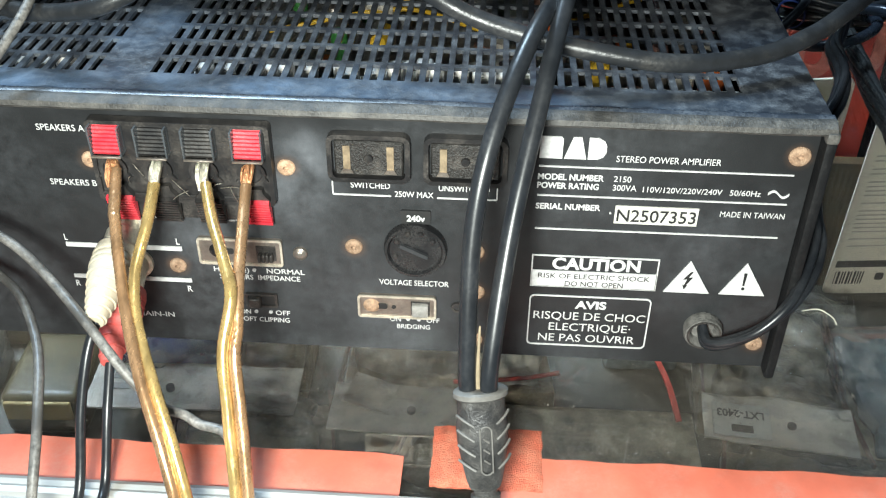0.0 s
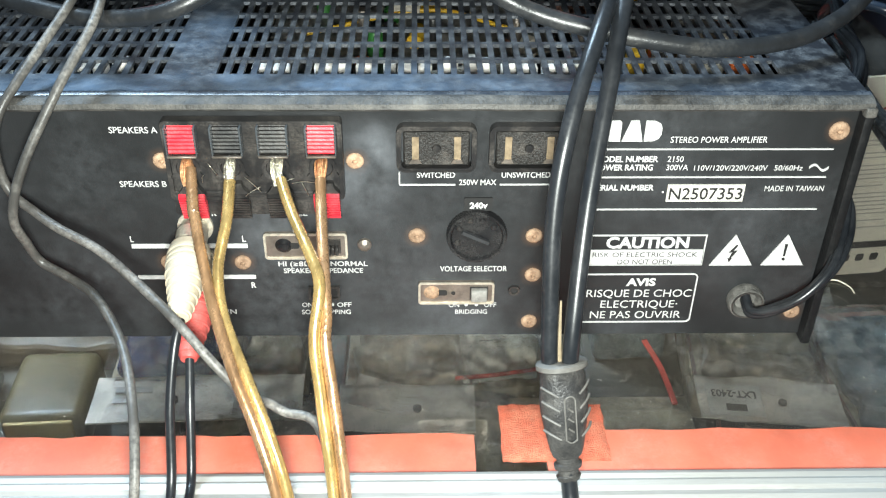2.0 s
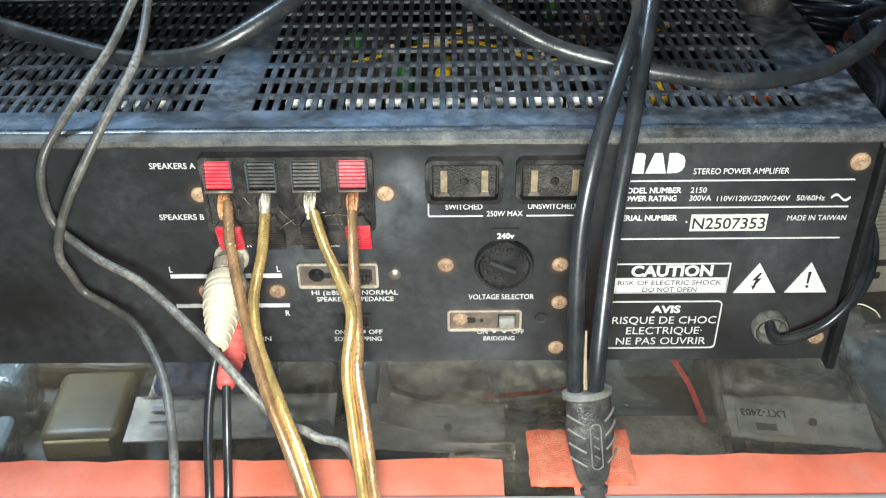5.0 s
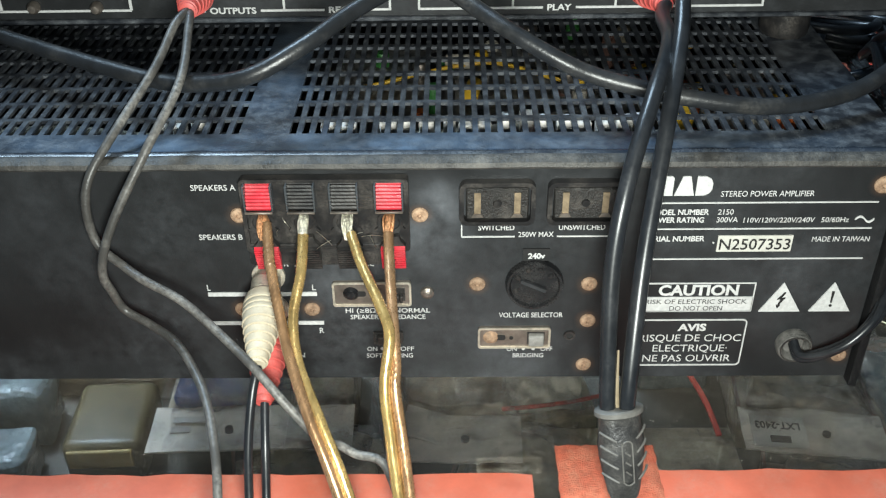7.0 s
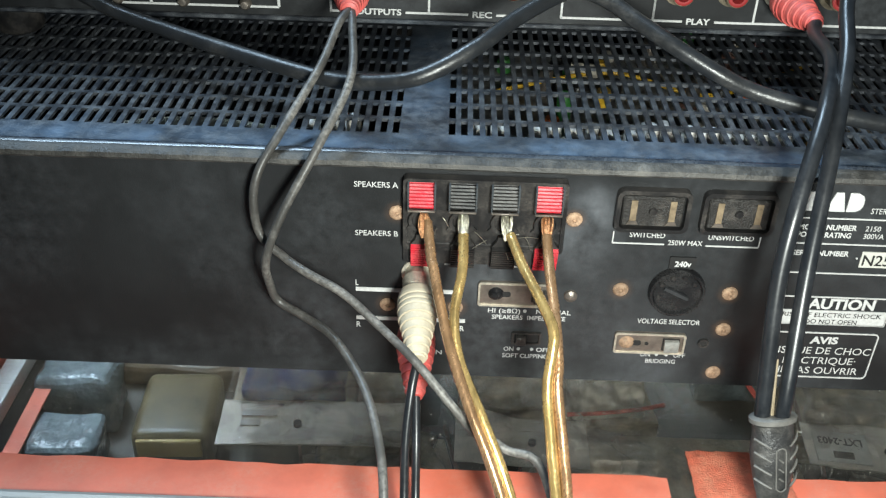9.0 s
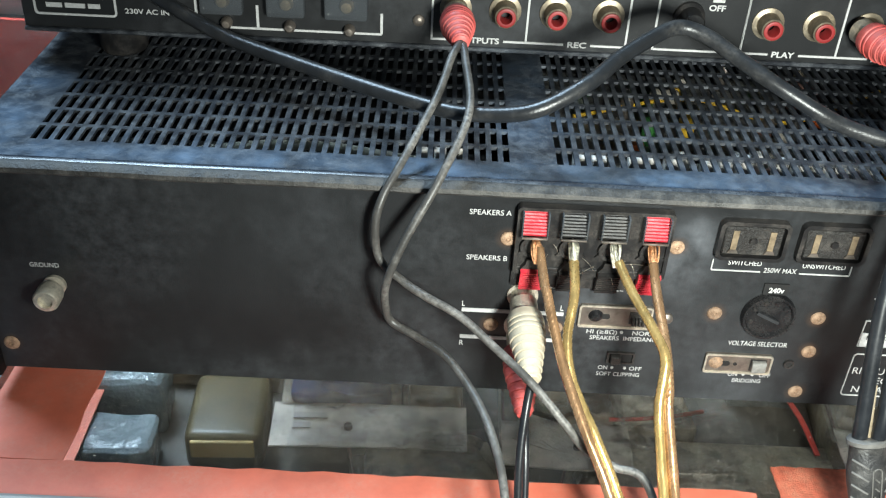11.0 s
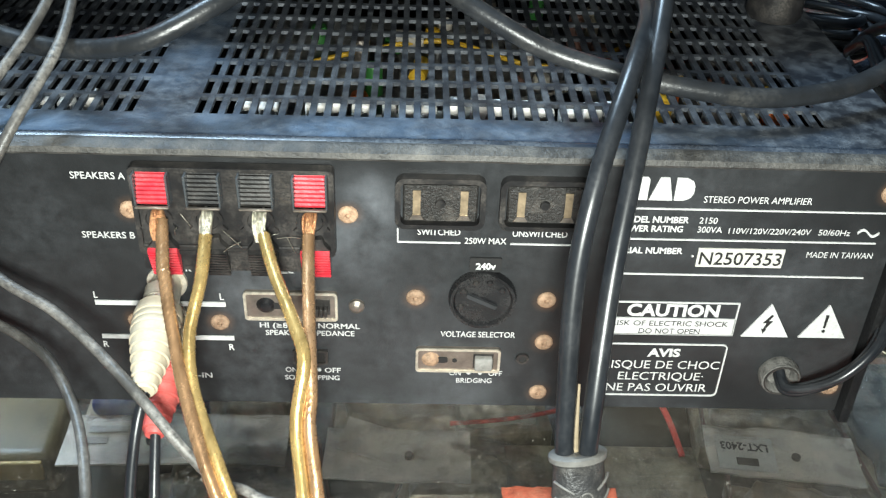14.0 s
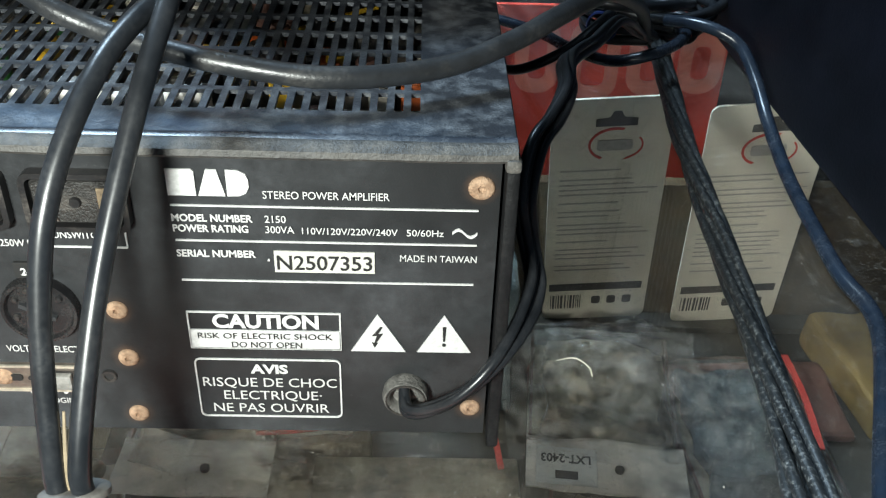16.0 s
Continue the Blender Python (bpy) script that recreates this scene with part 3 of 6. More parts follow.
def packet(at, w, d, turn, goods, header_label, seed, header=True, tall=0.018, hole=True, bars=True, edge=False, code=""):
    """A clear bag with a folded header card, lying on the shelf."""
    rnd = random.Random(seed)
    base = thing("accessory_packet", (at[0], at[1], -0.236), header_label, "packet", "packets under the glass")
    m = Matrix.Translation((at[0], at[1], at[2])) @ pose(0, 0, 0, 0, 0, turn)

    def put(name, b, material, label=""):
        bmesh.ops.transform(b, matrix=m, verts=b.verts)
        return part(name, b, material, base, label)

    bm = bmesh.new()
    n = 44
    rows = [[None] * (n + 1) for _ in range(n + 1)]
    for i in range(n + 1):
        for j in range(n + 1):
            u, v = i / n, j / n
            puff = (math.sin(math.pi * u) * math.sin(math.pi * v)) ** 0.5
            rows[i][j] = bm.verts.new((w * (u - 0.5), d * v, tall * puff + (0.006 * noise.noise((u * 6 + seed, v * 6, 0.3)) + 0.007 * (0.35 - abs(noise.noise((u * 11 + seed, v * 9 + u * 4, 0.7)))) + 0.003 * (0.3 - abs(noise.noise((u * 24 + v * 9, v * 21 + seed, 1.7))))) * puff))
    for i in range(n):
        for j in range(n):
            bm.faces.new((rows[i][j], rows[i + 1][j], rows[i + 1][j + 1], rows[i][j + 1]))
    put("bag", bm, M_BAG, "crinkled clear plastic bag")
    lump = bm_box(-w * 0.38, w * 0.38, d * 0.12, d * 0.88, -0.010, tall * 0.35, 0.003)
    bmesh.ops.subdivide_edges(lump, edges=lump.edges[:], cuts=6, use_grid_fill=True)
    for vtx in lump.verts:
        q = vtx.co * 55 + Vector((seed, 0, 0))
        vtx.co += Vector((noise.noise(q), noise.noise(q + Vector((5, 0, 0))), 0.6 * noise.noise(q * 1.6 + Vector((0, 7, 0))))) * 0.007
        vtx.co.z = max(vtx.co.z, -0.010)
    put("content", lump, goods)
    put("backing", bm_box(-w * 0.48, w * 0.48, d * 0.02, d * 0.98, -0.236 - at[2] if at[2] > -0.225 else -0.011, -0.0105, 0.002), M_GOODS)
    if seed % 2:
        for xx in (-w * 0.49, w * 0.47):
            put("seam", bm_box(xx, xx + w * 0.02, 0.0, d, -0.0035, -0.0005), M_BRICK, "red-brown printed seam")
    if header:
        sheet = bm_box(-w * 0.5, w * 0.5, -0.036, 0.003, 0.0, 0.0012)
        bmesh.ops.subdivide_edges(sheet, edges=sheet.edges[:], cuts=14, use_grid_fill=True)
        for vtx in sheet.verts:
            q = vtx.co * 60 + Vector((seed, 0, 0))
            vtx.co.z += 0.0022 * noise.noise((q.x * 0.5, q.y * 0.7, seed)) + 0.0012 * abs(noise.noise((q.x * 1.3, q.y * 0.9, seed + 4)))
            vtx.co.y += 0.0012 * noise.noise((q.x, 2.0, seed))
        put("header_card", sheet, M_HEADER, "creased off-white folded header card")
        if hole:
            put("hang_hole", bm_lathe([(0, 0.0036), (0.0026, 0.0036), (0.0026, 0.0005)], 14, pose(w * 0.08, -0.019, 0)), M_DARKINK)
        if bars:
            for k in range(2):
                put("print_bar", bm_box(-w * 0.34, -w * (0.08 + 0.12 * k), -0.013 - 0.009 * k, -0.008 - 0.009 * k, 0.0030, 0.0037), M_GREYINK)
    if edge:
        put("bag_edge", bm_tube([(-w * 0.5, 0.0, 0.003), (-w * 0.2, -0.002, 0.0045), (w * 0.2, 0.001, 0.003), (w * 0.5, 0.003, 0.004)], 0.0014, 8, 8), M_REDINK, "red printed bag edge")
    if code:
        put("sticker", bm_box(-w * 0.44, -w * 0.06, -0.033, -0.006, 0.0022, 0.0032, 0.0003, 1), M_LABEL, "white sticker")
        flat = m @ Matrix(((-1, 0, 0, 0), (0, 0, -1, 0), (0, -1, 0, 0), (0, 0, 0, 1)))
        lettering(code, w * 0.10, w * 0.41, 0.0150, 0.0058, M_DARKINK, base, y=-0.0036, bold=0.03, frame_m=flat)
        put("print_bar", bm_box(-w * 0.32, -w * 0.18, -0.0295, -0.0240, 0.0033, 0.0037), M_DARKINK)
    return base


packet((0.093, 0.199, -0.200), 0.088, 0.10, -6, M_GOODS, "clear packet with a coded sticker on its header card", 11, bars=False, code="LXT-2403")
packet((-0.283, 0.205, -0.200), 0.086, 0.085, 2, M_BLUE, "clear packet with blue goods and printed header card", 12)
packet((-0.220, 0.209, -0.203), 0.044, 0.070, 1, M_GOODS, "narrow clear packet with a plain header card", 16, hole=False, bars=False)
packet((-0.133, 0.196, -0.200), 0.084, 0.085, -1, M_GOODS, "crumpled clear packet with off-white header card", 13, bars=False)
packet((-0.070, 0.207, -0.200), 0.066, 0.050, 7, M_CARD, "glossy clear packet with a red-printed edge", 14, header=False, edge=True)
packet((0.185, 0.165, -0.208), 0.085, 0.12, 4, M_BLUEBAG, "pale blue-grey clear packet with folded plastic", 17, header=False)
packet((-0.21, 0.11, -0.214), 0.10, 0.09, 12, M_GOODS, "flat clear packet with wrinkled film", 19, header=False)
packet((0.10, 0.09, -0.216), 0.11, 0.09, -10, M_GOODS, "wide clear packet with wrinkled film", 23, header=False)
packet((-0.10, 0.13, -0.216), 0.09, 0.08, -15, M_GOODS, "clear packet lying aslant on the shelf", 25, header=False)


def crumpled_film(x0, x1, y0, y1, z, seed, label):
    """A loose crumpled sheet of clear film lying over the goods."""
    bm = bmesh.new()
    nx, ny = 50, 30
    v = {}
    for i in range(nx + 1):
        for j in range(ny + 1):
            x, y = x0 + (x1 - x0) * i / nx, y0 + (y1 - y0) * j / ny
            q = Vector((x * 40 + seed, y * 40, seed))
            h = 0.010 * noise.noise(q * 0.8) + 0.007 * (0.4 - abs(noise.noise(q * 1.9))) + 0.003 * (0.3 - abs(noise.noise(q * 4.3)))
            v[i, j] = bm.verts.new((x + 0.004 * noise.noise((y * 60, seed, 1)), y + 0.004 * noise.noise((x * 60, seed, 2)), z + h))
    for i in range(nx):
        for j in range(ny):
            bm.faces.new((v[i, j], v[i + 1, j], v[i + 1, j + 1], v[i, j + 1]))
    return solid("plastic_film", bm, M_BAG, label, "plastic film", "packets under the glass")


crumpled_film(-0.31, -0.20, 0.16, 0.25, -0.186, 3, "crumpled clear film over a printed packet")
crumpled_film(-0.185, -0.07, 0.165, 0.26, -0.184, 7, "crumpled clear film over creased cards")
crumpled_film(-0.10, -0.02, 0.185, 0.245, -0.188, 12, "glossy crumpled film over dull packets")
crumpled_film(0.035, 0.155, 0.17, 0.29, -0.185, 18, "crumpled clear film over a coded packet")


def wrapped_block(at, size, turn, material, label):
    bm = bm_box(-size[0] / 2, size[0] / 2, -size[1] / 2, size[1] / 2, 0, size[2], 0.006, 3)
    bmesh.ops.subdivide_edges(bm, edges=bm.edges[:], cuts=5, use_grid_fill=True)
    for v in bm.verts:
        v.co += Vector((noise.noise(v.co * 45), noise.noise(v.co * 45 + Vector((5, 0, 0))), noise.noise(v.co * 45 + Vector((0, 7, 0))))) * 0.003
        v.co.z = max(v.co.z, 0.0)
    bmesh.ops.transform(bm, matrix=Matrix.Translation(at) @ pose(0, 0, 0, 0, 0, turn), verts=bm.verts)
    return solid("wrapped_packet", bm, material, label, "packet", "packets under the glass")


wrapped_block((-0.4215, 0.176, -0.236), (0.044, 0.036, 0.036), 3, M_BLUEBAG, "pale blue plastic-wrapped packet on the shelf")
wrapped_block((-0.4270, 0.226, -0.236), (0.050, 0.034, 0.046), 2, M_BLUEBAG, "pale blue wrapped box behind a lower one")
wrapped_block((-0.02, 0.10, -0.236), (0.34, 0.07, 0.015), 1, M_GOODS, "long dark packet lying along the shelf")
wrapped_block((-0.30, 0.10, -0.236), (0.20, 0.06, 0.015), -2, M_GOODS, "dark flat packet lying on the shelf")
# the brown block is added to darken shelf that the ceiling lamp overlights
wrapped_block((-0.365, 0.292, -0.236), (0.11, 0.075, 0.022), -3, M_PCB, "added dark brown block keeping the shelf behind the tub dark")
wrapped_block((0.16, 0.270, -0.236), (0.20, 0.07, 0.010), 2, M_BRICK, "dull red flat packet behind the others")
wrapped_block((0.285, 0.290, -0.236), (0.05, 0.10, 0.03), 10, M_OCHRE, "ochre carton on the shelf")
wrapped_block((0.02, 0.300, -0.236), (0.05, 0.08, 0.10), 0, M_BLUEBAG, "pale blue wrapped box standing on the shelf")


tub = thing("plastic_tub", (-0.357, 0.205, -0.236), "amber clear plastic tub with a yellow front edge", "tub", "packets under the glass")
for nm, x0, x1, y0, y1, z0, z1, rim in (("body", -0.383, -0.332, 0.1760, 0.239, -0.2355, -0.2020, 0.007), ("front_edge", -0.378, -0.337, 0.1725, 0.1755, -0.2180, -0.2040, 0.0012)):
    bm = bm_box(x0, x1, y0, y1, z0, z1, rim, 4)
    bmesh.ops.transform(bm, matrix=Matrix.Translation((-0.357, 0.205, 0)) @ pose(0, 0, 0, 0, 0, 3) @ Matrix.Translation((0.357, -0.205, 0)), verts=bm.verts)
    part(nm, bm, M_OCHRE if nm == "front_edge" else M_TUB, tub)


def strap(name, a, b, wide, material, label):
    """A narrow flat band lying on the goods from a to b."""
    d = (Vector(b) - Vector(a)).to_2d().normalized()
    off = Vector((-d.y, d.x)) * wide / 2
    bm = bmesh.new()
    ring = [[bm.verts.new((p[0] + sg * off.x, p[1] + sg * off.y, p[2] + dz)) for sg, dz in ((-1, 0), (1, 0), (1, 0.0012), (-1, 0.0012))] for p in spline([a, ((a[0] + b[0]) / 2 + 0.001, (a[1] + b[1]) / 2, (a[2] + b[2]) / 2 + 0.002), b], 6)]
    for r0, r1 in zip(ring, ring[1:]):
        for k in range(4):
            bm.faces.new((r0[k], r0[(k + 1) % 4], r1[(k + 1) % 4], r1[k]))
    bm.faces.new(ring[0])
    bm.faces.new(ring[-1])
    bmesh.ops.recalc_face_normals(bm, faces=bm.faces)
    return solid(name, bm, material, label, "strap")


flat_box = thing("flat_carton", (-0.01, 0.18, -0.236), "flat beige-brown carton with a worn lid", "carton", "packets under the glass")
part("body", bm_box(-0.068, 0.042, 0.118, 0.196, -0.2355, -0.2150, 0.0015), M_GOODS, flat_box)
part("lid", bm_box(-0.070, 0.044, 0.116, 0.198, -0.2148, -0.2085, 0.0015), M_GOODS, flat_box)
strap("red_strap", (0.024, 0.240, -0.199), (0.034, 0.186, -0.205), 0.0035, M_REDINK, "narrow red plastic band lying on the packets")
strap("red_strap", (0.217, 0.275, -0.196), (0.214, 0.195, -0.196), 0.0040, M_REDINK, "red edge band lying on a pale packet")
strap("orange_strip", (-0.447, 0.40, -0.196), (-0.445, 0.07, -0.200), 0.0100, M_TAPE, "orange-red strip along the inside of the counter")
bm = bm_box(-0.166, -0.138, 0.176, 0.200, -0.1965, -0.1955)
bmesh.ops.transform(bm, matrix=Matrix.Translation((-0.152, 0.188, -0.196)) @ pose(0, 0, 0, 6, 8, -14) @ Matrix.Translation((0.152, -0.188, 0.196)), verts=bm.verts)
solid("loose_card", bm, M_HEADER, "small off-white card leaning on a packet", "card")


def blister_card(x0, x1, z0, z1, y, seed):
    """A printed card standing on edge, with round corners and a hang slot."""
    rnd = random.Random(seed)
    w, hgt = x1 - x0, z1 - z0
    base = thing("battery_card", ((x0 + x1) / 2, y, z0), "cream printed battery card standing upright behind glass", "package", "battery cards")
    m = Matrix.Translation(((x0 + x1) / 2, y, z0)) @ pose(0, 0, 0, 13, -4.5, 0) @ Matrix.Translation((-(x0 + x1) / 2, -y, -z0))

    def lean(nm, b, material, parent, smooth=False):
        bmesh.ops.transform(b, matrix=m, verts=b.verts)
        return part(nm, b, material, parent, "", smooth)

    lean("card", bm_prism(rounded(x0, x1, z0, z1, 0.006), y, y + 0.0015), M_CARD, base, smooth=False)
    cx = x0 + w * 0.53
    lean("hang_slot", bm_prism([(cx - w * 0.17, z1 - 0.020), (cx + w * 0.17, z1 - 0.020), (cx + w * 0.17, z1 - 0.0145), (cx + w * 0.06, z1 - 0.0135), (cx + w * 0.03, z1 - 0.009), (cx - w * 0.03, z1 - 0.009), (cx - w * 0.06, z1 - 0.0135), (cx - w * 0.17, z1 - 0.0145)], y - 0.0005, y - 0.0002), M_DARKINK, base, smooth=False)
    # the maker's mark: a swoosh round a bar
    swoosh_pts = [(cx + w * 0.22 * math.cos(a), z1 - 0.034 + 0.013 * math.sin(a)) for a in [radians(d) for d in range(70, 250, 12)]]
    inner = [(cx + w * 0.20 * math.cos(a), z1 - 0.034 + 0.0112 * math.sin(a)) for a in [radians(d) for d in range(250 - 8, 70, -12)]]
    lean("mark_swoosh", bm_prism(swoosh_pts + inner, y - 0.0007, y - 0.0003), M_REDINK, base, smooth=False)
    lean("mark_swoosh", bm_prism([(cx + w * 0.24 * math.cos(a), z1 - 0.035 + 0.012 * math.sin(a)) for a in [radians(d) for d in range(-70, 40, 10)]] + [(cx + w * 0.225 * math.cos(a), z1 - 0.035 + 0.0106 * math.sin(a)) for a in [radians(d) for d in range(30, -70, -10)]], y - 0.0007, y - 0.0003), M_REDINK, base, smooth=False)
    lean("mark_bar", bm_prism(rounded(cx - w * 0.145, cx + w * 0.15, z1 - 0.0385, z1 - 0.0305, 0.002), y - 0.0007, y - 0.0003), M_GREYINK, base, smooth=False)
    z = z1 - 0.055
    while z > z0 + 0.048:
        length = rnd.uniform(0.45, 0.86)
        lean("print_bar", bm_prism([(x0 + w * 0.09, z), (x0 + w * (0.09 + length), z), (x0 + w * (0.09 + length), z + 0.0011), (x0 + w * 0.09, z + 0.0011)], y - 0.0004, y - 0.0002), M_GREYINK, base, smooth=False)
        z -= rnd.choice((0.0042, 0.0042, 0.0075))
    lean("dark_band", bm_prism([(x0 + w * 0.05, z0 + 0.031), (x1 - w * 0.06, z0 + 0.031), (x1 - w * 0.06, z0 + 0.038), (x0 + w * 0.05, z0 + 0.038)], y - 0.0006, y - 0.0003), M_DARKINK, base, smooth=False)
    x = x0 + w * 0.07
    while x < x0 + w * 0.36:
        bw = rnd.choice((0.0006, 0.001, 0.0015))
        lean("code_bar", bm_prism([(x, z0 + 0.012), (x + bw, z0 + 0.012), (x + bw, z0 + 0.026), (x, z0 + 0.026)], y - 0.0004, y - 0.0002), M_DARKINK, base, smooth=False)
        x += bw + rnd.choice((0.0008, 0.0013))
    for k in range(3):
        xx = x0 + w * (0.47 + 0.15 * k)
        lean("print_mark", bm_prism(rounded(xx, xx + 0.006, z0 + 0.016, z0 + 0.024, 0.0018), y - 0.0004, y - 0.0002), M_DARKINK, base, smooth=False)


blister_card(0.0750, 0.1460, -0.2300, -0.0330, 0.354, 21)
blister_card(0.1660, 0.2380, -0.2300, -0.0345, 0.354, 22)
solid("card_rest", bm_box(0.02, 0.32, 0.346, 0.37, -0.236, -0.2315), M_SHELF, "low wooden strip under the standing cards", "strip")
solid("dark_backing", bm_box(0.02, 0.42, 0.362, 0.372, -0.231, -0.125), M_PCB, "dark brown board behind the standing cards", "board")

banner = thing("red_banner", (0.1, 0.425, -0.2), "red printed banner along the counter's far side", "banner")
part("sheet", bm_box(-0.60, 0.19, 0.420, 0.424, -0.165, -0.027), M_BANNER, banner, "red plastic sheet")
for bx, bw, bz, bh in ((0.048, 0.030, -0.088, 0.050), (0.084, 0.034, -0.092, 0.056), (0.124, 0.030, -0.088, 0.050), (0.158, 0.030, -0.086, 0.044), (0.01, 0.030, -0.086, 0.048), (-0.45, 0.034, -0.08, 0.044), (-0.40, 0.034, -0.08, 0.044)):
    part("banner_shape", bm_frame(rounded(bx, bx + bw, bz, bz + bh, 0.013), rounded(bx + 0.009, bx + bw - 0.009, bz + 0.010, bz + bh - 0.010, 0.005), 0.4185, 0.4195), M_PALE, banner, "pale faded print", smooth=False)
part("far_rail", bm_box(-0.62, 0.62, 0.431, 0.445, -0.028, 0.004, 0.002), M_ALU, counter, "grey far edge rail")
left_board = solid("red_board", bm_box(-0.49, -0.484, 0.06, 0.41, -0.235, -0.012), M_TAPE, "orange-red board standing inside the counter", "board")
solid("metal_strut", bm_box(-0.4690, -0.4550, 0.06, 0.40, -0.19, -0.178, 0.002), M_ALU, "grey metal strut inside the counter", "strut")
cabinet = thing("black_cabinet", (0.34, 0.3, 0.0), "black cabinet standing on the glass counter", "cabinet")
bm = bm_box(0.0, 0.36, 0.0, 0.34, 0.0005, 0.32, 0.004)
bmesh.ops.transform(bm, matrix=pose(0.1600, 0.100, 0, 0, 0, 4.0), verts=bm.verts)
part("body", bm, M_DARKBOX, cabinet)
for k in range(14):
    bm = bm_box(-0.0006, 0.001, 0.20 + 0.008 * k, 0.204 + 0.008 * k, 0.10, 0.26, 0.0004, 1)
    bmesh.ops.transform(bm, matrix=pose(0.1600, 0.100, 0, 0, 0, 4.0), verts=bm.verts)
    part("vent_rib", bm, M_PLASTIC, cabinet)

# ---- the power amplifier ----
amp = thing("power_amplifier", (-0.19, 0.15, 0.0), "dusty black stereo power amplifier seen from its back, on the glass", "amplifier")
XL, XR, ZB, ZT, TOP = -0.3850, 0.0060, 0.0122, 0.0975, 0.1005
part("rear_panel", bm_box(XL + 0.0005, XR - 0.002, 0.0, 0.0012, ZB, ZT + 0.001), M_PANEL, amp, "black printed rear panel with dust", smooth=False)
part("base_plate", bm_box(XL + 0.001, XR - 0.0025, 0.0013, 0.318, ZB, ZB + 0.0012), M_PLASTIC, amp, smooth=False)
part("front_wall", bm_box(XL + 0.001, XR - 0.0025, 0.316, 0.318, ZB + 0.0013, ZT), M_PLASTIC, amp, smooth=False)
for fx in (-0.34, -0.04):
    for fy in (0.03, 0.28):
        part("foot", bm_lathe([(0, 0.0), (0.009, 0.0), (0.010, 0.002), (0.010, 0.0121), (0, 0.0121)], 20, pose(fx, fy, 0.0004)), M_PLASTIC, amp, "round black rubber foot")

# slotted top of the cover
PITCH, SLOT_W = 0.00402, 0.0022
ROW0, ROW_P, SLOT_L, ROWS_N = 0.0165, 0.0121, 0.0100, 23
xs = [XL - 0.001]
slot_cols = []
for start, count in ((-0.3650, 41), (-0.1858, 43)):
    for k in range(count):
        slot_cols.append(len(xs))
        xs += [start + PITCH * k, start + PITCH * k + SLOT_W]
xs.append(XR + 0.0012)
ys = [0.0035]
slot_rows = []
for k in range(ROWS_N):
    slot_rows.append(len(ys))
    ys += [ROW0 + ROW_P * k, ROW0 + ROW_P * k + SLOT_L]
ys.append(0.320)
slot_cols, slot_rows = set(slot_cols), set(slot_rows)
verts = [(x, y, TOP - dz) for dz in (0.0, 0.0011) for y in ys for x in xs]
W, H = len(xs), len(ys)
faces = []


def vid(i, j, k):
    return k * W * H + j * W + i


def is_hole(i, j):
    return i in slot_cols and j in slot_rows


for j in range(H - 1):
    for i in range(W - 1):
        if is_hole(i, j):
            faces += [(vid(i, j, 0), vid(i, j, 1), vid(i + 1, j, 1), vid(i + 1, j, 0)), (vid(i + 1, j, 0), vid(i + 1, j, 1), vid(i + 1, j + 1, 1), vid(i + 1, j + 1, 0)),
                      (vid(i + 1, j + 1, 0), vid(i + 1, j + 1, 1), vid(i, j + 1, 1), vid(i, j + 1, 0)), (vid(i, j + 1, 0), vid(i, j + 1, 1), vid(i, j, 1), vid(i, j, 0))]
        else:
            faces += [(vid(i, j, 0), vid(i + 1, j, 0), vid(i + 1, j + 1, 0), vid(i, j + 1, 0)), (vid(i, j, 1), vid(i, j + 1, 1), vid(i + 1, j + 1, 1), vid(i + 1, j, 1))]
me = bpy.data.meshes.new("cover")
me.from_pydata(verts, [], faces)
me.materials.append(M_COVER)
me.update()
cover = piece("cover", me, amp, Matrix.Identity(4), "slotted dark blue-black steel cover with dust and painted blue sheen")


def bm_extrude_x(profile, x0, x1, steps=1, wob=0.0):
    """A closed (y, z) profile drawn from x0 to x1."""
    bm = bmesh.new()
    rings = []
    for s in range(steps + 1):
        x = x0 + (x1 - x0) * s / steps
        rings.append([bm.verts.new((x, y + wob * noise.noise((x * 40, y * 50, 0)), z + wob * noise.noise((x * 40, 3, z * 50)))) for y, z in profile])
    for a, b in zip(rings, rings[1:]):
        for i in range(len(profile)):
            j = (i + 1) % len(profile)
            bm.faces.new((a[i], a[j], b[j], b[i]))
    bm.faces.new(rings[0])
    bm.faces.new(rings[-1][::-1])
    bmesh.ops.recalc_face_normals(bm, faces=bm.faces)
    return bm


lip = [(-0.0022, 0.0976), (-0.0028, 0.0984), (-0.0024, 0.0998), (-0.0008, 0.1008), (0.0008, 0.1011), (0.0034, 0.1005), (0.0034, 0.0994), (0.0, 0.0990), (-0.0010, 0.0976)]
part("cover_lip", bm_extrude_x(lip, XL - 0.001, XR + 0.0012, 120, 0.0003), M_LIP, cover, "folded edge thick with grey-brown dust")
part("cover_fold", bm_extrude_x([(0.0012, 0.10085), (0.0022, 0.1013), (0.0034, 0.10125), (0.0044, 0.1007), (0.0044, 0.1003), (0.0012, 0.1003)], XL - 0.001, XR + 0.0012, 60, 0.0001), M_FOLD, cover)
for sx, x0, x1 in ((0, XL - 0.0030, XL), (1, XR - 0.0012, XR + 0.0020)):
    part("cover_side", bm_box(x0, x1, -0.0030, 0.320, 0.0095, 0.0985, 0.0008, 2), M_SIDE, cover)
part("worn_corner", bm_box(XR - 0.0016, XR + 0.0022, -0.0034, 0.0002, 0.0955, 0.0990, 0.0010, 2), M_LIP, cover, "worn rusty corner of the cover")

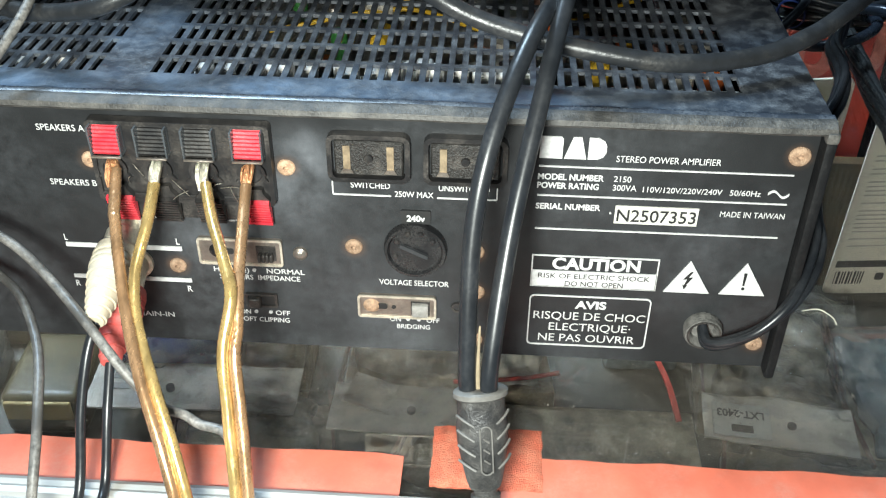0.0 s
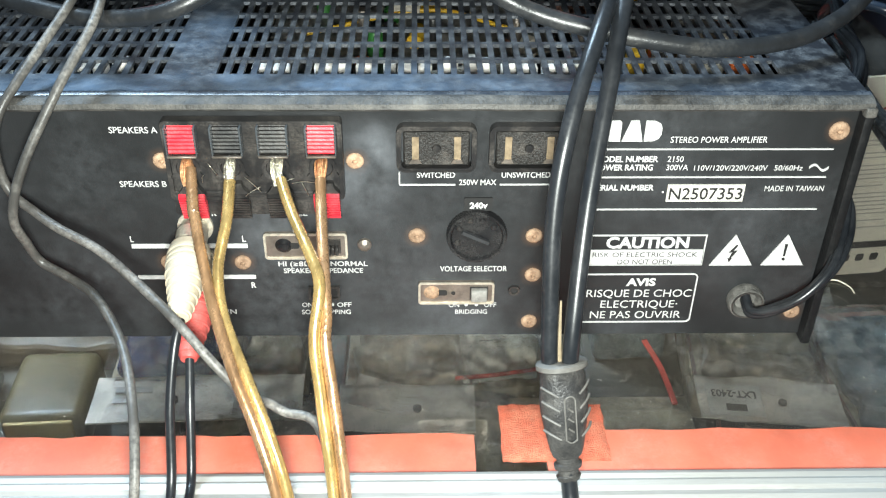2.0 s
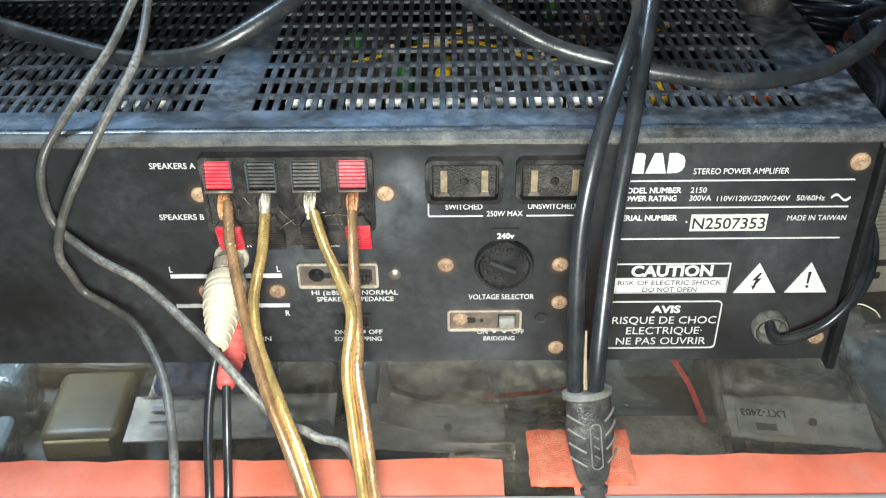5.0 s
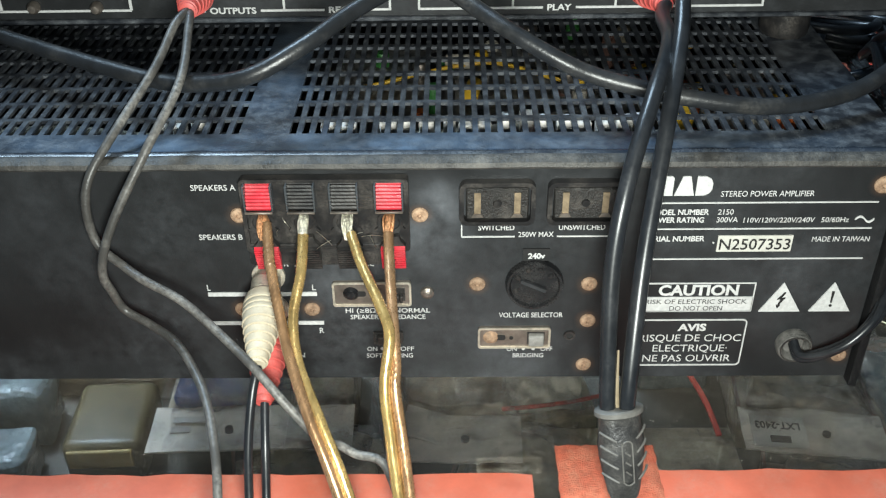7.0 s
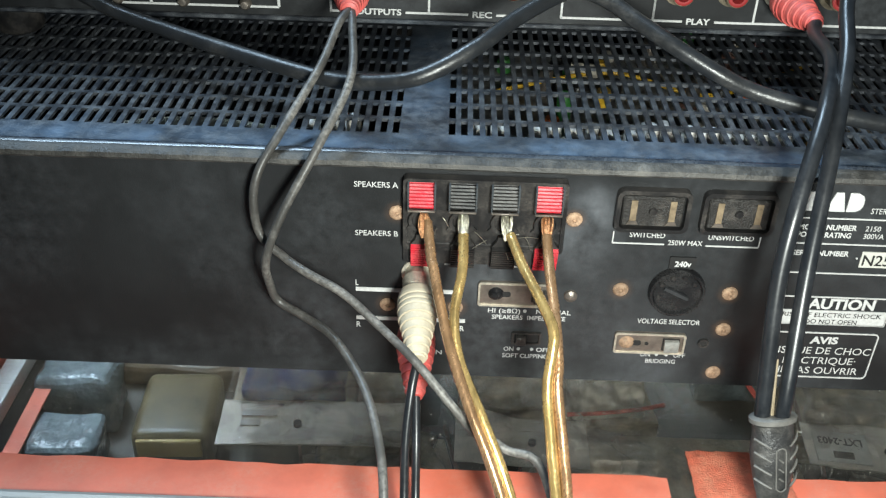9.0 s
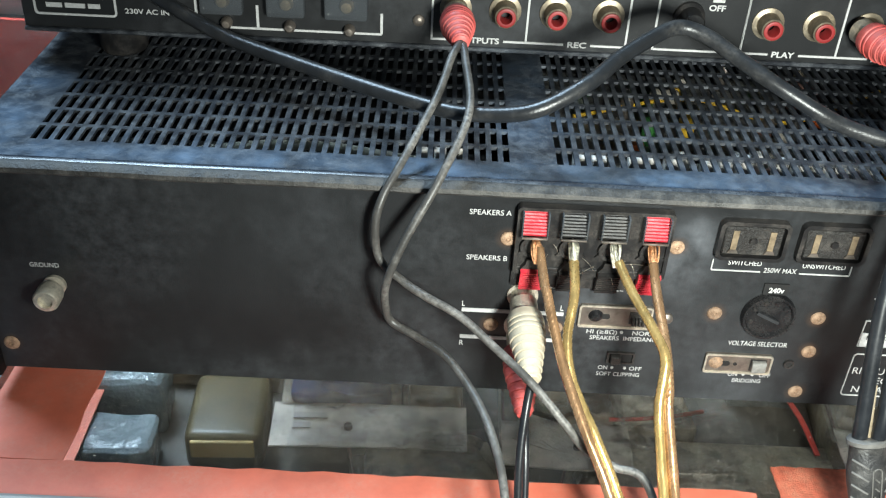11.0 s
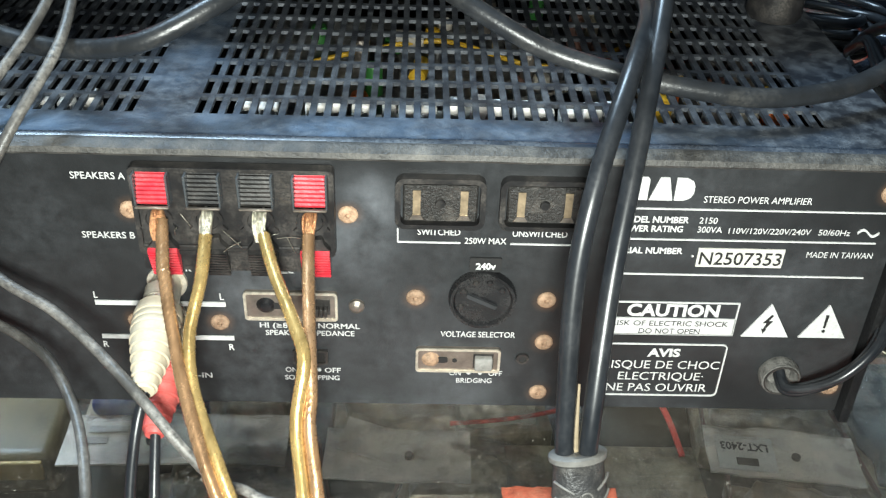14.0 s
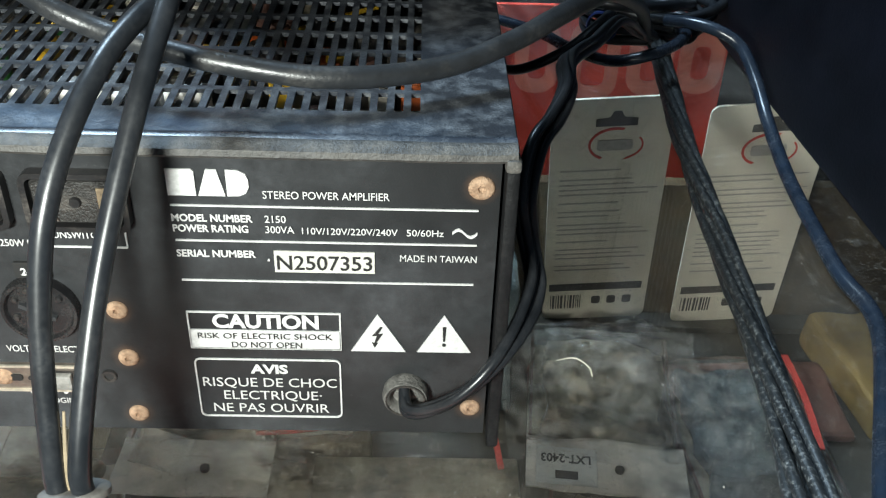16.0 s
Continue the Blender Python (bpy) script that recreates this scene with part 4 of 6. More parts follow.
# what shows through the slots
part("circuit_board", bm_box(-0.36, -0.01, 0.02, 0.20, 0.030, 0.0316), M_PCB, amp, "brown circuit board inside", smooth=False)
part("heat_sink", bm_box(-0.375, -0.215, 0.070, 0.20, 0.0325, 0.080, 0.002), M_PANEL, amp, "dark transformer block inside")
rnd = random.Random(5)
for y0, x0, count, top in ((0.0318, -0.178, 17, 0.0978), (0.0440, -0.150, 7, 0.0930), (0.0318, -0.2345, 3, 0.0975)):
    for k in range(count):
        if rnd.random() < (0.12 if y0 < 0.04 else 0.4):
            continue
        x = x0 + 0.0066 * k
        part("ceramic_resistor", bm_box(x, x + rnd.uniform(0.0042, 0.0058), y0, y0 + 0.0052, 0.085, top - rnd.uniform(0, 0.003), 0.0006, 1), M_CERAMIC, amp)
bright = (M_YELLOW, M_STEEL, M_PLASTIC, M_GREEN, M_PLASTIC, M_BRICK, M_HEADER, M_PLASTIC, M_ORANGE, M_PCB, M_PLASTIC, M_GOODS)
cap_meshes = []
for k, mt in enumerate(bright):
    cap_meshes.append(mesh_of("capacitor", bm_lathe([(0, 0), (0.0028, 0), (0.003, 0.001), (0.003, 0.011), (0.0025, 0.012), (0, 0.012)], 12), mt))
for k in range(90):
    x, y = rnd.uniform(-0.165, -0.015), rnd.uniform(0.022, 0.16)
    if 0.027 < y < 0.037:
        continue
    lying = rnd.random() < 0.5
    piece("capacitor", cap_meshes[rnd.randrange(len(cap_meshes))], amp, pose(x, y, rnd.uniform(0.058, 0.080 if not lying else 0.088), 90 if lying else 0, 0, rnd.uniform(0, 180)))
part("wire_loom", bm_tube([(-0.16, 0.06, 0.075), (-0.12, 0.05, 0.083), (-0.07, 0.075, 0.080), (-0.03, 0.06, 0.082), (-0.015, 0.12, 0.078)], 0.003, 10), M_HEADER, amp, "pale wire loom inside")
part("inner_board", bm_box(-0.068, -0.012, 0.0262, 0.0272, 0.045, 0.0955), M_HEADER, amp, "pale upright board inside", smooth=False)
part("wire_loom", bm_tube([(-0.17, 0.10, 0.078), (-0.12, 0.11, 0.084), (-0.08, 0.10, 0.080), (-0.03, 0.13, 0.083)], 0.0009, 10), M_YELLOW, amp, "yellow wire inside")
part("wire_loom", bm_tube([(-0.33, 0.05, 0.078), (-0.28, 0.052, 0.084), (-0.23, 0.05, 0.080)], 0.002, 10), M_CARD, amp, "pale wire inside")
for row, y0 in enumerate((0.0195, 0.047, 0.060, 0.074)):
    for k in range(6):
        x = -0.066 + 0.0088 * k + 0.002 * row
        part("film_capacitor", bm_box(x, x + rnd.uniform(0.005, 0.0078), y0, y0 + 0.006, 0.070, rnd.uniform(0.088, 0.0955), 0.0008, 1), (M_HEADER, M_PLASTIC, M_PLASTIC, M_ORANGE, M_STEEL, M_YELLOW, M_PCB)[(k * 3 + row * 2) % 7], amp)

# added plates whose pale mottling stands in for torchlight on the slot walls
part("inner_plate", bm_box(-0.182, -0.072, 0.040, 0.150, 0.0745, 0.0760), M_INNER, amp, "added mottled grey plate standing in for lit slot walls", smooth=False)
part("inner_plate", bm_box(-0.362, -0.206, 0.020, 0.066, 0.0745, 0.0760), M_INNER, amp, "added mottled grey plate standing in for lit slot walls", smooth=False)

# screws of the rear panel
screw_bm = bm_lathe([(0, 0.0001), (0.0005, 0.0002), (0.0008, 0.0009), (0.0017, 0.0010), (0.0024, 0.0007), (0.0027, 0.0002), (0.0027, -0.0002)], 20)
SCREW = mesh_of("panel_screw", screw_bm, M_RUST)
for x, z, s in SCREW_AT:
    turn = rnd.uniform(0, 90)
    sc = piece("panel_screw", SCREW, amp, pose(x, 0, z, 90, 0, 0) @ pose(0, 0, 0, 0, 0, turn) @ Matrix.Diagonal((s, s, 1, 1)), "rusty orange screw head")
part("hole_rim", bm_lathe([(0.0012, -0.001), (0.0012, 0.0008), (0.0019, 0.0008), (0.0021, -0.0003)], 16, pose(-0.0940, 0, 0.0312, 90, 0, 0)), M_PLASTIC, amp)
part("screw_hole", bm_lathe([(0, 0.0003), (0.0012, 0.0003), (0.0012, -0.0004)], 12, pose(-0.0940, 0, 0.0312, 90, 0, 0)), M_BLACKINK, amp)

# speaker terminals
block = part("terminal_block", bm_join(bm_prism(rounded(-0.1990, -0.1478, 0.0690, 0.0948, 0.0012), -0.0030, 0.0), bm_box(-0.1986, -0.1482, -0.0038, -0.0028, 0.0685, 0.0715, 0.0003, 1), bm_prism(rounded(-0.1995, -0.1495, 0.0620, 0.0692, 0.001), -0.0014, 0.0)), M_PLASTIC, amp, "black spring terminal block grey with dust", smooth=False)
part("block_rim", bm_frame(rounded(-0.1994, -0.1474, 0.0688, 0.0952, 0.0014), rounded(-0.1981, -0.1487, 0.0700, 0.0940, 0.0010), -0.0040, -0.0005), M_PLASTIC, block, smooth=False)


def clip_lever(x, z, material, up):
    """A ridged press lever, hinged at its far edge."""
    w, hh = 0.0077, 0.0085
    n = 8
    prof = []
    for k in range(n):
        for f, deep in ((k / n, 0.0), ((k + 0.55) / n, 0.0), ((k + 0.62) / n, 0.0007), ((k + 0.93) / n, 0.0007)):
            prof.append((-0.0038 - 0.0027 * f + deep, z + hh * (1 - f)))
    prof += [(-0.0065, z), (-0.0052, z - 0.0006), (-0.0028, z + 0.001), (-0.0028, z + hh + 0.0006), (-0.0036, z + hh + 0.0006)]
    b = bm_extrude_x(prof, x - w / 2, x + w / 2)
    if not up:
        for v in b.verts:
            v.co.z = 2 * z + hh - v.co.z
        for f in b.faces:
            f.normal_flip()
    return part("lever", b, material, block, "red press lever" if material is M_RED else "black press lever", smooth=False)


for k, x in enumerate((-0.1935, -0.1805, -0.1672, -0.1534)):
    mt = M_RED if k in (0, 3) else M_PLASTIC
    clip_lever(x, 0.0860, mt, True)
    clip_lever(x + 0.0006, 0.0625, mt, False)
    part("wire_cup", bm_lathe([(0.0042, 0.0016), (0.0030, 0.0014), (0.0022, -0.002), (0.0, -0.002)], 16, pose(x, -0.0030, 0.0800, 90, 0, 0)), M_PLASTIC, block)
    part("wire_guide", bm_prism([(x - 0.0030, 0.0850), (x + 0.0030, 0.0850), (x + 0.0024, 0.0815), (x + 0.0030, 0.0790), (x + 0.0050, 0.0768), (x - 0.0050, 0.0768), (x - 0.0030, 0.0790), (x - 0.0024, 0.0815)], -0.0040, -0.0029), M_PLASTIC, block, "flared black wire guide", smooth=False)
    part("wire_guide", bm_prism([(x - 0.0014, 0.0752), (x + 0.0026, 0.0752), (x + 0.0030, 0.0735), (x + 0.0048, 0.0712), (x - 0.0036, 0.0712), (x - 0.0018, 0.0735)], -0.0052, -0.0029), M_PLASTIC, block, "flared black wire guide", smooth=False)
    part("lever_edge", bm_box(x - 0.0043, x + 0.0043, -0.0076, -0.0066, 0.0850, 0.0857, 0.0002, 1), M_STEEL, block, "dull bright lower edge of the lever")
    for sx in (-1, 1):
        part("lever_cheek", bm_box(x + sx * 0.0042 - 0.0003, x + sx * 0.0042 + 0.0003, -0.0070, -0.0030, 0.0852, 0.0945, 0.0002, 1), M_SMOKE, block, "smoky clear side of the lever")

# mains outlets
for ox in (-0.1199, -0.0925):
    outlet = part("outlet", bm_frame(rounded(ox - 0.0118, ox + 0.0118, 0.0776, 0.0930, 0.0026), rounded(ox - 0.0104, ox + 0.0104, 0.0790, 0.0916, 0.0016), -0.0030, 0.0), M_PLASTIC, amp, "black two-pin mains outlet", smooth=False)
    part("outlet_face", bm_box(ox - 0.0098, ox + 0.0098, -0.0022, 0.0002, 0.0795, 0.0906, 0.0005, 1), M_ROUGHPL, outlet)
    for s in (-1, 1):
        sx = ox + s * 0.0062
        part("contact_slot", bm_box(sx - 0.0010, sx + 0.0010, -0.0026, -0.0023, 0.0818, 0.0893), M_OLDBRASS, outlet, smooth=False)
        part("slot_foot", bm_prism([(sx - 0.0019, 0.0806), (sx + 0.0019, 0.0806), (sx + 0.0011, 0.0820), (sx - 0.0011, 0.0820)], -0.0029, -0.0023), M_STEEL, outlet, smooth=False)
    part("outlet_screw", bm_lathe([(0, 0.0032), (0.0012, 0.0031), (0.0014, 0.0024)], 14, pose(ox, 0, 0.0855, 90, 0, 0)), M_PLASTIC, outlet)

# voltage selector
dial = part("voltage_dial", bm_lathe([(0.0, 0.0016), (0.0078, 0.0016), (0.0084, 0.0026), (0.0092, 0.0026), (0.0096, 0.0010), (0.0096, -0.0002)], 40, pose(-0.1070, 0, 0.0534, 90, 0, 0)), M_GLOSSBLACK, amp, "round black voltage selector")
part("dial_slot", bm_prism([(-0.1118, 0.0549), (-0.1114, 0.0560), (-0.1030, 0.0519), (-0.1034, 0.0508)], -0.0026, -0.0014), M_PANEL, dial, smooth=False)
for a in (35, 75, 110, 150, 200):
    part("dial_dimple", bm_lathe([(0, 0.0024), (0.0007, 0.0022), (0.0010, 0.0015)], 10, pose(-0.1070 + 0.0064 * math.cos(radians(a)), 0, 0.0534 + 0.0064 * math.sin(radians(a)), 90, 0, 0)), M_PLASTIC, dial)
part("window_tab", bm_prism(rounded(-0.1112, -0.1024, 0.0626, 0.0672, 0.0005), -0.0008, 0.0), M_BLACKINK, amp, smooth=False)


# sliding switches behind steel plates
def slide_switch(x0, x1, z0, z1, screw_x, slider_x, rusty, name):
    plate = part(name, bm_prism(rounded(x0, x1, z0, z1, 0.0011), -0.0010, 0.0), M_STEEL, amp, "grimy steel switch plate", smooth=False)
    part("plate_rim", bm_frame(rounded(x0, x1, z0, z1, 0.0011), rounded(x0 + 0.0007, x1 - 0.0007, z0 + 0.0007, z1 - 0.0007, 0.0007), -0.0015, -0.0009), M_NICKEL, plate, "bright raised rim", smooth=False)
    zc = (z0 + z1) / 2
    sm = M_RUST if rusty else M_GLOSSBLACK
    part("plate_slot", bm_prism(rounded(screw_x + 0.0005, screw_x + 0.0050, zc - 0.0008, zc + 0.0012, 0.0008), -0.0014, -0.0009), M_BLACKINK, plate, smooth=False)
    part("plate_screw", bm_lathe([(0, 0.0024), (0.0016, 0.0022), (0.0027, 0.0010), (0.0027, 0.0008)], 18, pose(screw_x, 0, zc + 0.0002, 90, 0, 0)), sm, plate)
    part("slider_well", bm_box(slider_x - 0.0030, slider_x + 0.0030, -0.0014, -0.0009, zc - 0.0026, zc + 0.0026), M_PLASTIC, plate, smooth=False)
    if rusty:
        part("slider", bm_box(slider_x - 0.0026, slider_x + 0.0026, -0.0032, -0.0012, zc - 0.0023, zc + 0.0023, 0.0004, 2), M_SLIDER, plate, "pale worn slider")
    else:
        for k in range(4):
            xx = slider_x - 0.0018 + 0.0012 * k
            part("slider_rib", bm_box(xx - 0.0005, xx + 0.0005, -0.0034, -0.0012, zc - 0.0022, zc + 0.0006, 0.0002, 1), M_PLASTIC, plate)
    return plate


slide_switch(-0.1254, -0.1006, 0.0264, 0.0352, -0.1210, -0.1056, True, "bridging_switch")
part("plate_hole", bm_lathe([(0, 0.0013), (0.0007, 0.0013), (0.0007, 0.0009)], 12, pose(-0.1140, 0, 0.0308, 90, 0, 0)), M_BLACKINK, amp)
slide_switch(-0.1739, -0.1477, 0.0448, 0.0546, -0.1678, -0.1528, False, "impedance_switch")
part("steel_screw", bm_lathe([(0, 0.0020), (0.0012, 0.0019), (0.0022, 0.0010), (0.0023, -0.0002)], 16, pose(-0.1424, 0, 0.0497, 90, 0, 0)), M_STEEL, amp, "grey steel screw")
clip_sw = part("clipping_switch", bm_frame(rounded(-0.1612, -0.1510, 0.0282, 0.0334, 0.0005), rounded(-0.1604, -0.1518, 0.0288, 0.0328, 0.0004), -0.0012, 0.0), M_PLASTIC, amp, "small black slide switch", smooth=False)
part("slider", bm_box(-0.1600, -0.1562, -0.0030, 0.0, 0.0290, 0.0326, 0.0004, 1), M_PLASTIC, clip_sw)
part("slider_well", bm_box(-0.1558, -0.1520, -0.0006, 0.0001, 0.0290, 0.0326), M_BLACKINK, clip_sw, smooth=False)

# ground post
post = part("ground_post", bm_lathe([(0.0046, 0.0), (0.0046, 0.0015), (0.0030, 0.0020), (0.0030, 0.004), (0.0050, 0.0045), (0.0053, 0.006), (0.0053, 0.0115), (0.0046, 0.0125), (0.0030, 0.0128), (0.0028, 0.0112), (0, 0.0112)], 28, pose(-0.3590, 0, 0.0518, 90, 0, 0) @ Matrix.Diagonal((0.86, 0.86, 0.86, 1))), M_NICKEL, amp, "knurled nickel ground post")
# input sockets behind the plugs
for jz in (0.0570, 0.0435):
    part("input_socket", bm_lathe([(0.0055, 0.0), (0.0055, 0.001), (0.0043, 0.0012), (0.0043, 0.011), (0.003, 0.0112), (0.003, 0.004), (0, 0.004)], 24, pose(-0.1945, 0, jz, 90, 0, 0)), M_NICKEL, amp, "nickel input socket")

# print on the rear panel


def rule(x0, x1, z, t=0.00035, y=-0.0005):
    return part("printed_line", bm_box(x0, x1, y, -0.0001, z - t / 2, z + t / 2), M_WHITE, amp, smooth=False)


def dot(x, z, r=0.0006):
    return part("printed_dot", bm_lathe([(0, 0.0005), (r, 0.0005), (r, 0.0001)], 12, pose(x, 0, z, 90, 0, 0)), M_WHITE, amp)


for body, x0, x1, zc, hh, bold in (
    ("SPEAKERS A", -0.2152, -0.2012, 0.0906, 0.0020, 0.01), ("SPEAKERS B", -0.2152, -0.2012, 0.0723, 0.0020, 0.01),
    ("L", -0.2155, -0.2145, 0.0522, 0.0022, 0.02), ("R", -0.2155, -0.2140, 0.0344, 0.0022, 0.02),
    ("L", -0.1806, -0.1795, 0.0522, 0.0022, 0.02), ("R", -0.1795, -0.1780, 0.0340, 0.0022, 0.02),
    ("L", -0.1609, -0.1596, 0.0618, 0.0020, 0.02), ("R", -0.1890, -0.1875, 0.0618, 0.0020, 0.02),
    ("MAIN-IN", -0.1975, -0.1855, 0.0230, 0.0019, 0.015),
    ("HI (\u22658\u03a9)", -0.1701, -0.1590, 0.0424, 0.0018, 0.015), ("NORMAL", -0.1535, -0.1416, 0.0424, 0.0018, 0.015),
    ("SPEAKERS  IMPEDANCE", -0.1686, -0.1432, 0.0397, 0.0018, 0.015),
    ("ON", -0.1637, -0.1602, 0.0257, 0.0018, 0.015), ("OFF", -0.1522, -0.1475, 0.0257, 0.0018, 0.015), ("SOFT CLIPPING", -0.1640, -0.1479, 0.0227, 0.0018, 0.015),
    ("SWITCHED", -0.1257, -0.1142, 0.0753, 0.0019, 0.012), ("UNSWITCHED", -0.1001, -0.0853, 0.0753, 0.0019, 0.012), ("250W MAX", -0.1129, -0.1016, 0.0727, 0.0019, 0.012),
    ("240v", -0.1095, -0.1040, 0.0648, 0.0020, 0.04),
    ("VOLTAGE SELECTOR", -0.1184, -0.0968, 0.0402, 0.0020, 0.012),
    ("ON", -0.1154, -0.1119, 0.0254, 0.0018, 0.012), ("OFF", -0.1037, -0.0996, 0.0254, 0.0018, 0.012), ("BRIDGING", -0.1132, -0.1026, 0.0225, 0.0018, 0.012),
    ("STEREO POWER AMPLIFIER", -0.0504, -0.0214, 0.0873, 0.0020, 0.006),
    ("MODEL NUMBER", -0.0719, -0.0532, 0.0807, 0.0019, 0.03), ("2150", -0.0504, -0.0455, 0.0807, 0.0019, 0.01),
    ("POWER RATING", -0.0719, -0.0544, 0.0778, 0.0019, 0.03), ("300VA", -0.0504, -0.0437, 0.0778, 0.0019, 0.01),
    ("110V/120V/220V/240V", -0.0419, -0.0195, 0.0776, 0.0018, 0.008), ("50/60Hz", -0.0174, -0.0087, 0.0776, 0.0018, 0.008),
    ("SERIAL NUMBER", -0.0719, -0.0532, 0.0707, 0.0019, 0.03), ("MADE IN TAIWAN", -0.0189, -0.0006, 0.0703, 0.0019, 0.006),
    ("CAUTION", -0.0656, -0.0391, 0.0502, 0.0040, 0.04),
    ("AVIS", -0.0574, -0.0477, 0.0345, 0.0028, 0.045), ("RISQUE DE CHOC", -0.0700, -0.0352, 0.0299, 0.0030, 0.004), ("ELECTRIQUE\u00b7", -0.0649, -0.0393, 0.0254, 0.0030, 0.004), ("NE PAS OUVRIR", -0.0680, -0.0375, 0.0209, 0.0030, 0.004),
    ("GROUND", -0.3664, -0.3562, 0.0602, 0.0018, 0.012),
):
    lettering(body, x0, x1, zc, hh, M_WHITE, amp, y=-0.0012 if body == "240v" else -0.0005, bold=bold - 0.003)
for x0, x1, z, t in ((-0.2155, -0.1792, 0.0494, 0.0015), (-0.2155, -0.1778, 0.0372, 0.0014), (-0.0718, -0.0008, 0.0840, 0.0004), (-0.0717, -0.0008, 0.0743, 0.0004), (-0.0716, -0.0010, 0.0627, 0.0004),
                     (-0.1310, -0.1140, 0.0718, 0.0004), (-0.1005, -0.0832, 0.0718, 0.0004), (-0.1856, -0.1830, 0.0608, 0.0004), (-0.1632, -0.1612, 0.0608, 0.0004)):
    rule(x0, x1, z, t)
for x in (-0.1310, -0.0832):
    part("printed_line", bm_box(x - 0.0002, x + 0.0002, -0.0005, -0.0001, 0.0720, 0.0762), M_WHITE, amp, smooth=False)
for x, z in ((-0.1585, 0.0257), (-0.1538, 0.0257), (-0.1096, 0.0254), (-0.1062, 0.0254), (-0.1574, 0.0424)):
    dot(x, z)
# the maker's mark as three plain white shapes
for shape in ([(-0.0719, 0.0867), (-0.0719, 0.0936), (-0.0661, 0.0936), (-0.0655, 0.0930), (-0.0655, 0.0867)],
              [(-0.0650, 0.0867), (-0.0628, 0.0936), (-0.0604, 0.0936), (-0.0588, 0.0867)],
              [(-0.0584, 0.0867), (-0.0584, 0.0936), (-0.0556, 0.0935), (-0.0540, 0.0926), (-0.0534, 0.0912), (-0.0534, 0.0890), (-0.0541, 0.0876), (-0.0556, 0.0868)]):
    part("logo_shape", bm_prism(shape, -0.0005, -0.0001), M_WHITE, amp, smooth=False)
# the wave sign of the mains
wave = [(-0.0067 + 0.0059 * k / 16, 0.0776 + 0.0010 * math.sin(2 * math.pi * k / 16)) for k in range(17)]
part("printed_wave", bm_prism([(x, z + 0.00035) for x, z in wave] + [(x, z - 0.00035) for x, z in wave[::-1]], -0.0005, -0.0001), M_WHITE, amp, smooth=False)
# serial plate, caution and warning signs
plate = part("serial_plate", bm_box(-0.0489, -0.0250, -0.0005, -0.0001, 0.0656, 0.0717), M_LABEL, amp, "white serial number sticker", smooth=False)
lettering("N2507353", -0.0483, -0.0256, 0.0686, 0.0040, M_BLACKINK, amp, y=-0.0008, bold=0.01)
dot(-0.0502, 0.0690, 0.0003)
part("printed_frame", bm_frame([(-0.0336, 0.0531), (-0.0718, 0.0531), (-0.0718, 0.0412), (-0.0336, 0.0412)], [(-0.0340, 0.0527), (-0.0714, 0.0527), (-0.0714, 0.0416), (-0.0340, 0.0416)], -0.0005, -0.0001), M_WHITE, amp, smooth=False)
part("printed_field", bm_box(-0.0716, -0.0338, -0.0005, -0.0001, 0.0414, 0.0473), M_WHITE, amp, smooth=False)
lettering("RISK OF ELECTRIC SHOCK", -0.0696, -0.0358, 0.0457, 0.0018, M_BLACKINK, amp, y=-0.0008, bold=0.004)
lettering("DO NOT OPEN", -0.0613, -0.0436, 0.0429, 0.0018, M_BLACKINK, amp, y=-0.0008, bold=0.004)
part("printed_frame", bm_frame(rounded(-0.0716, -0.0340, 0.0175, 0.0378, 0.0016), rounded(-0.0712, -0.0344, 0.0179, 0.0374, 0.0013), -0.0005, -0.0001), M_WHITE, amp, smooth=False)
for ax, bx0, bx1 in ((-0.0244, -0.0312, -0.0173), (-0.0077, -0.0144, -0.0006)):
    part("warning_triangle", bm_prism([(bx0, 0.0411), (bx1, 0.0411), (ax + 0.0001, 0.0529), (ax - 0.0001, 0.0529)], -0.0005, -0.0001), M_WHITE, amp, smooth=False)
part("bolt_sign", bm_prism([(-0.0237, 0.0493), (-0.0258, 0.0463), (-0.0246, 0.0465), (-0.0253, 0.0440), (-0.0259, 0.0443), (-0.0252, 0.0425), (-0.0244, 0.0441), (-0.0249, 0.0440), (-0.0231, 0.0471), (-0.0244, 0.0469), (-0.0232, 0.0491)], -0.0008, -0.0005), M_BLACKINK, amp, smooth=False)
part("mark_sign", bm_prism([(-0.0081, 0.0495), (-0.0072, 0.0495), (-0.0074, 0.0449), (-0.0079, 0.0449)], -0.0008, -0.0005), M_BLACKINK, amp, smooth=False)
part("mark_sign", bm_lathe([(0, 0.0008), (0.0005, 0.0008), (0.0005, 0.0005)], 10, pose(-0.0076, 0, 0.0437, 90, 0, 0)), M_BLACKINK, amp, smooth=False)
grommet = part("cord_grommet", bm_lathe([(0.0058, -0.0002), (0.0061, 0.0024), (0.0056, 0.0040), (0.0047, 0.0042), (0.0040, 0.0034), (0.0036, 0.0010), (0, 0.0010)], 28, pose(-0.0172, 0, 0.0276, 90, 0, 0)), M_PALEWEAR, amp, "worn grey rubber cord grommet")
part("grommet_groove", bm_lathe([(0.0046, 0.0038), (0.0049, 0.0046), (0.0052, 0.0046), (0.0053, 0.0038)], 28, pose(-0.0172, 0, 0.0276, 90, 0, 0)), M_PLASTIC, grommet)


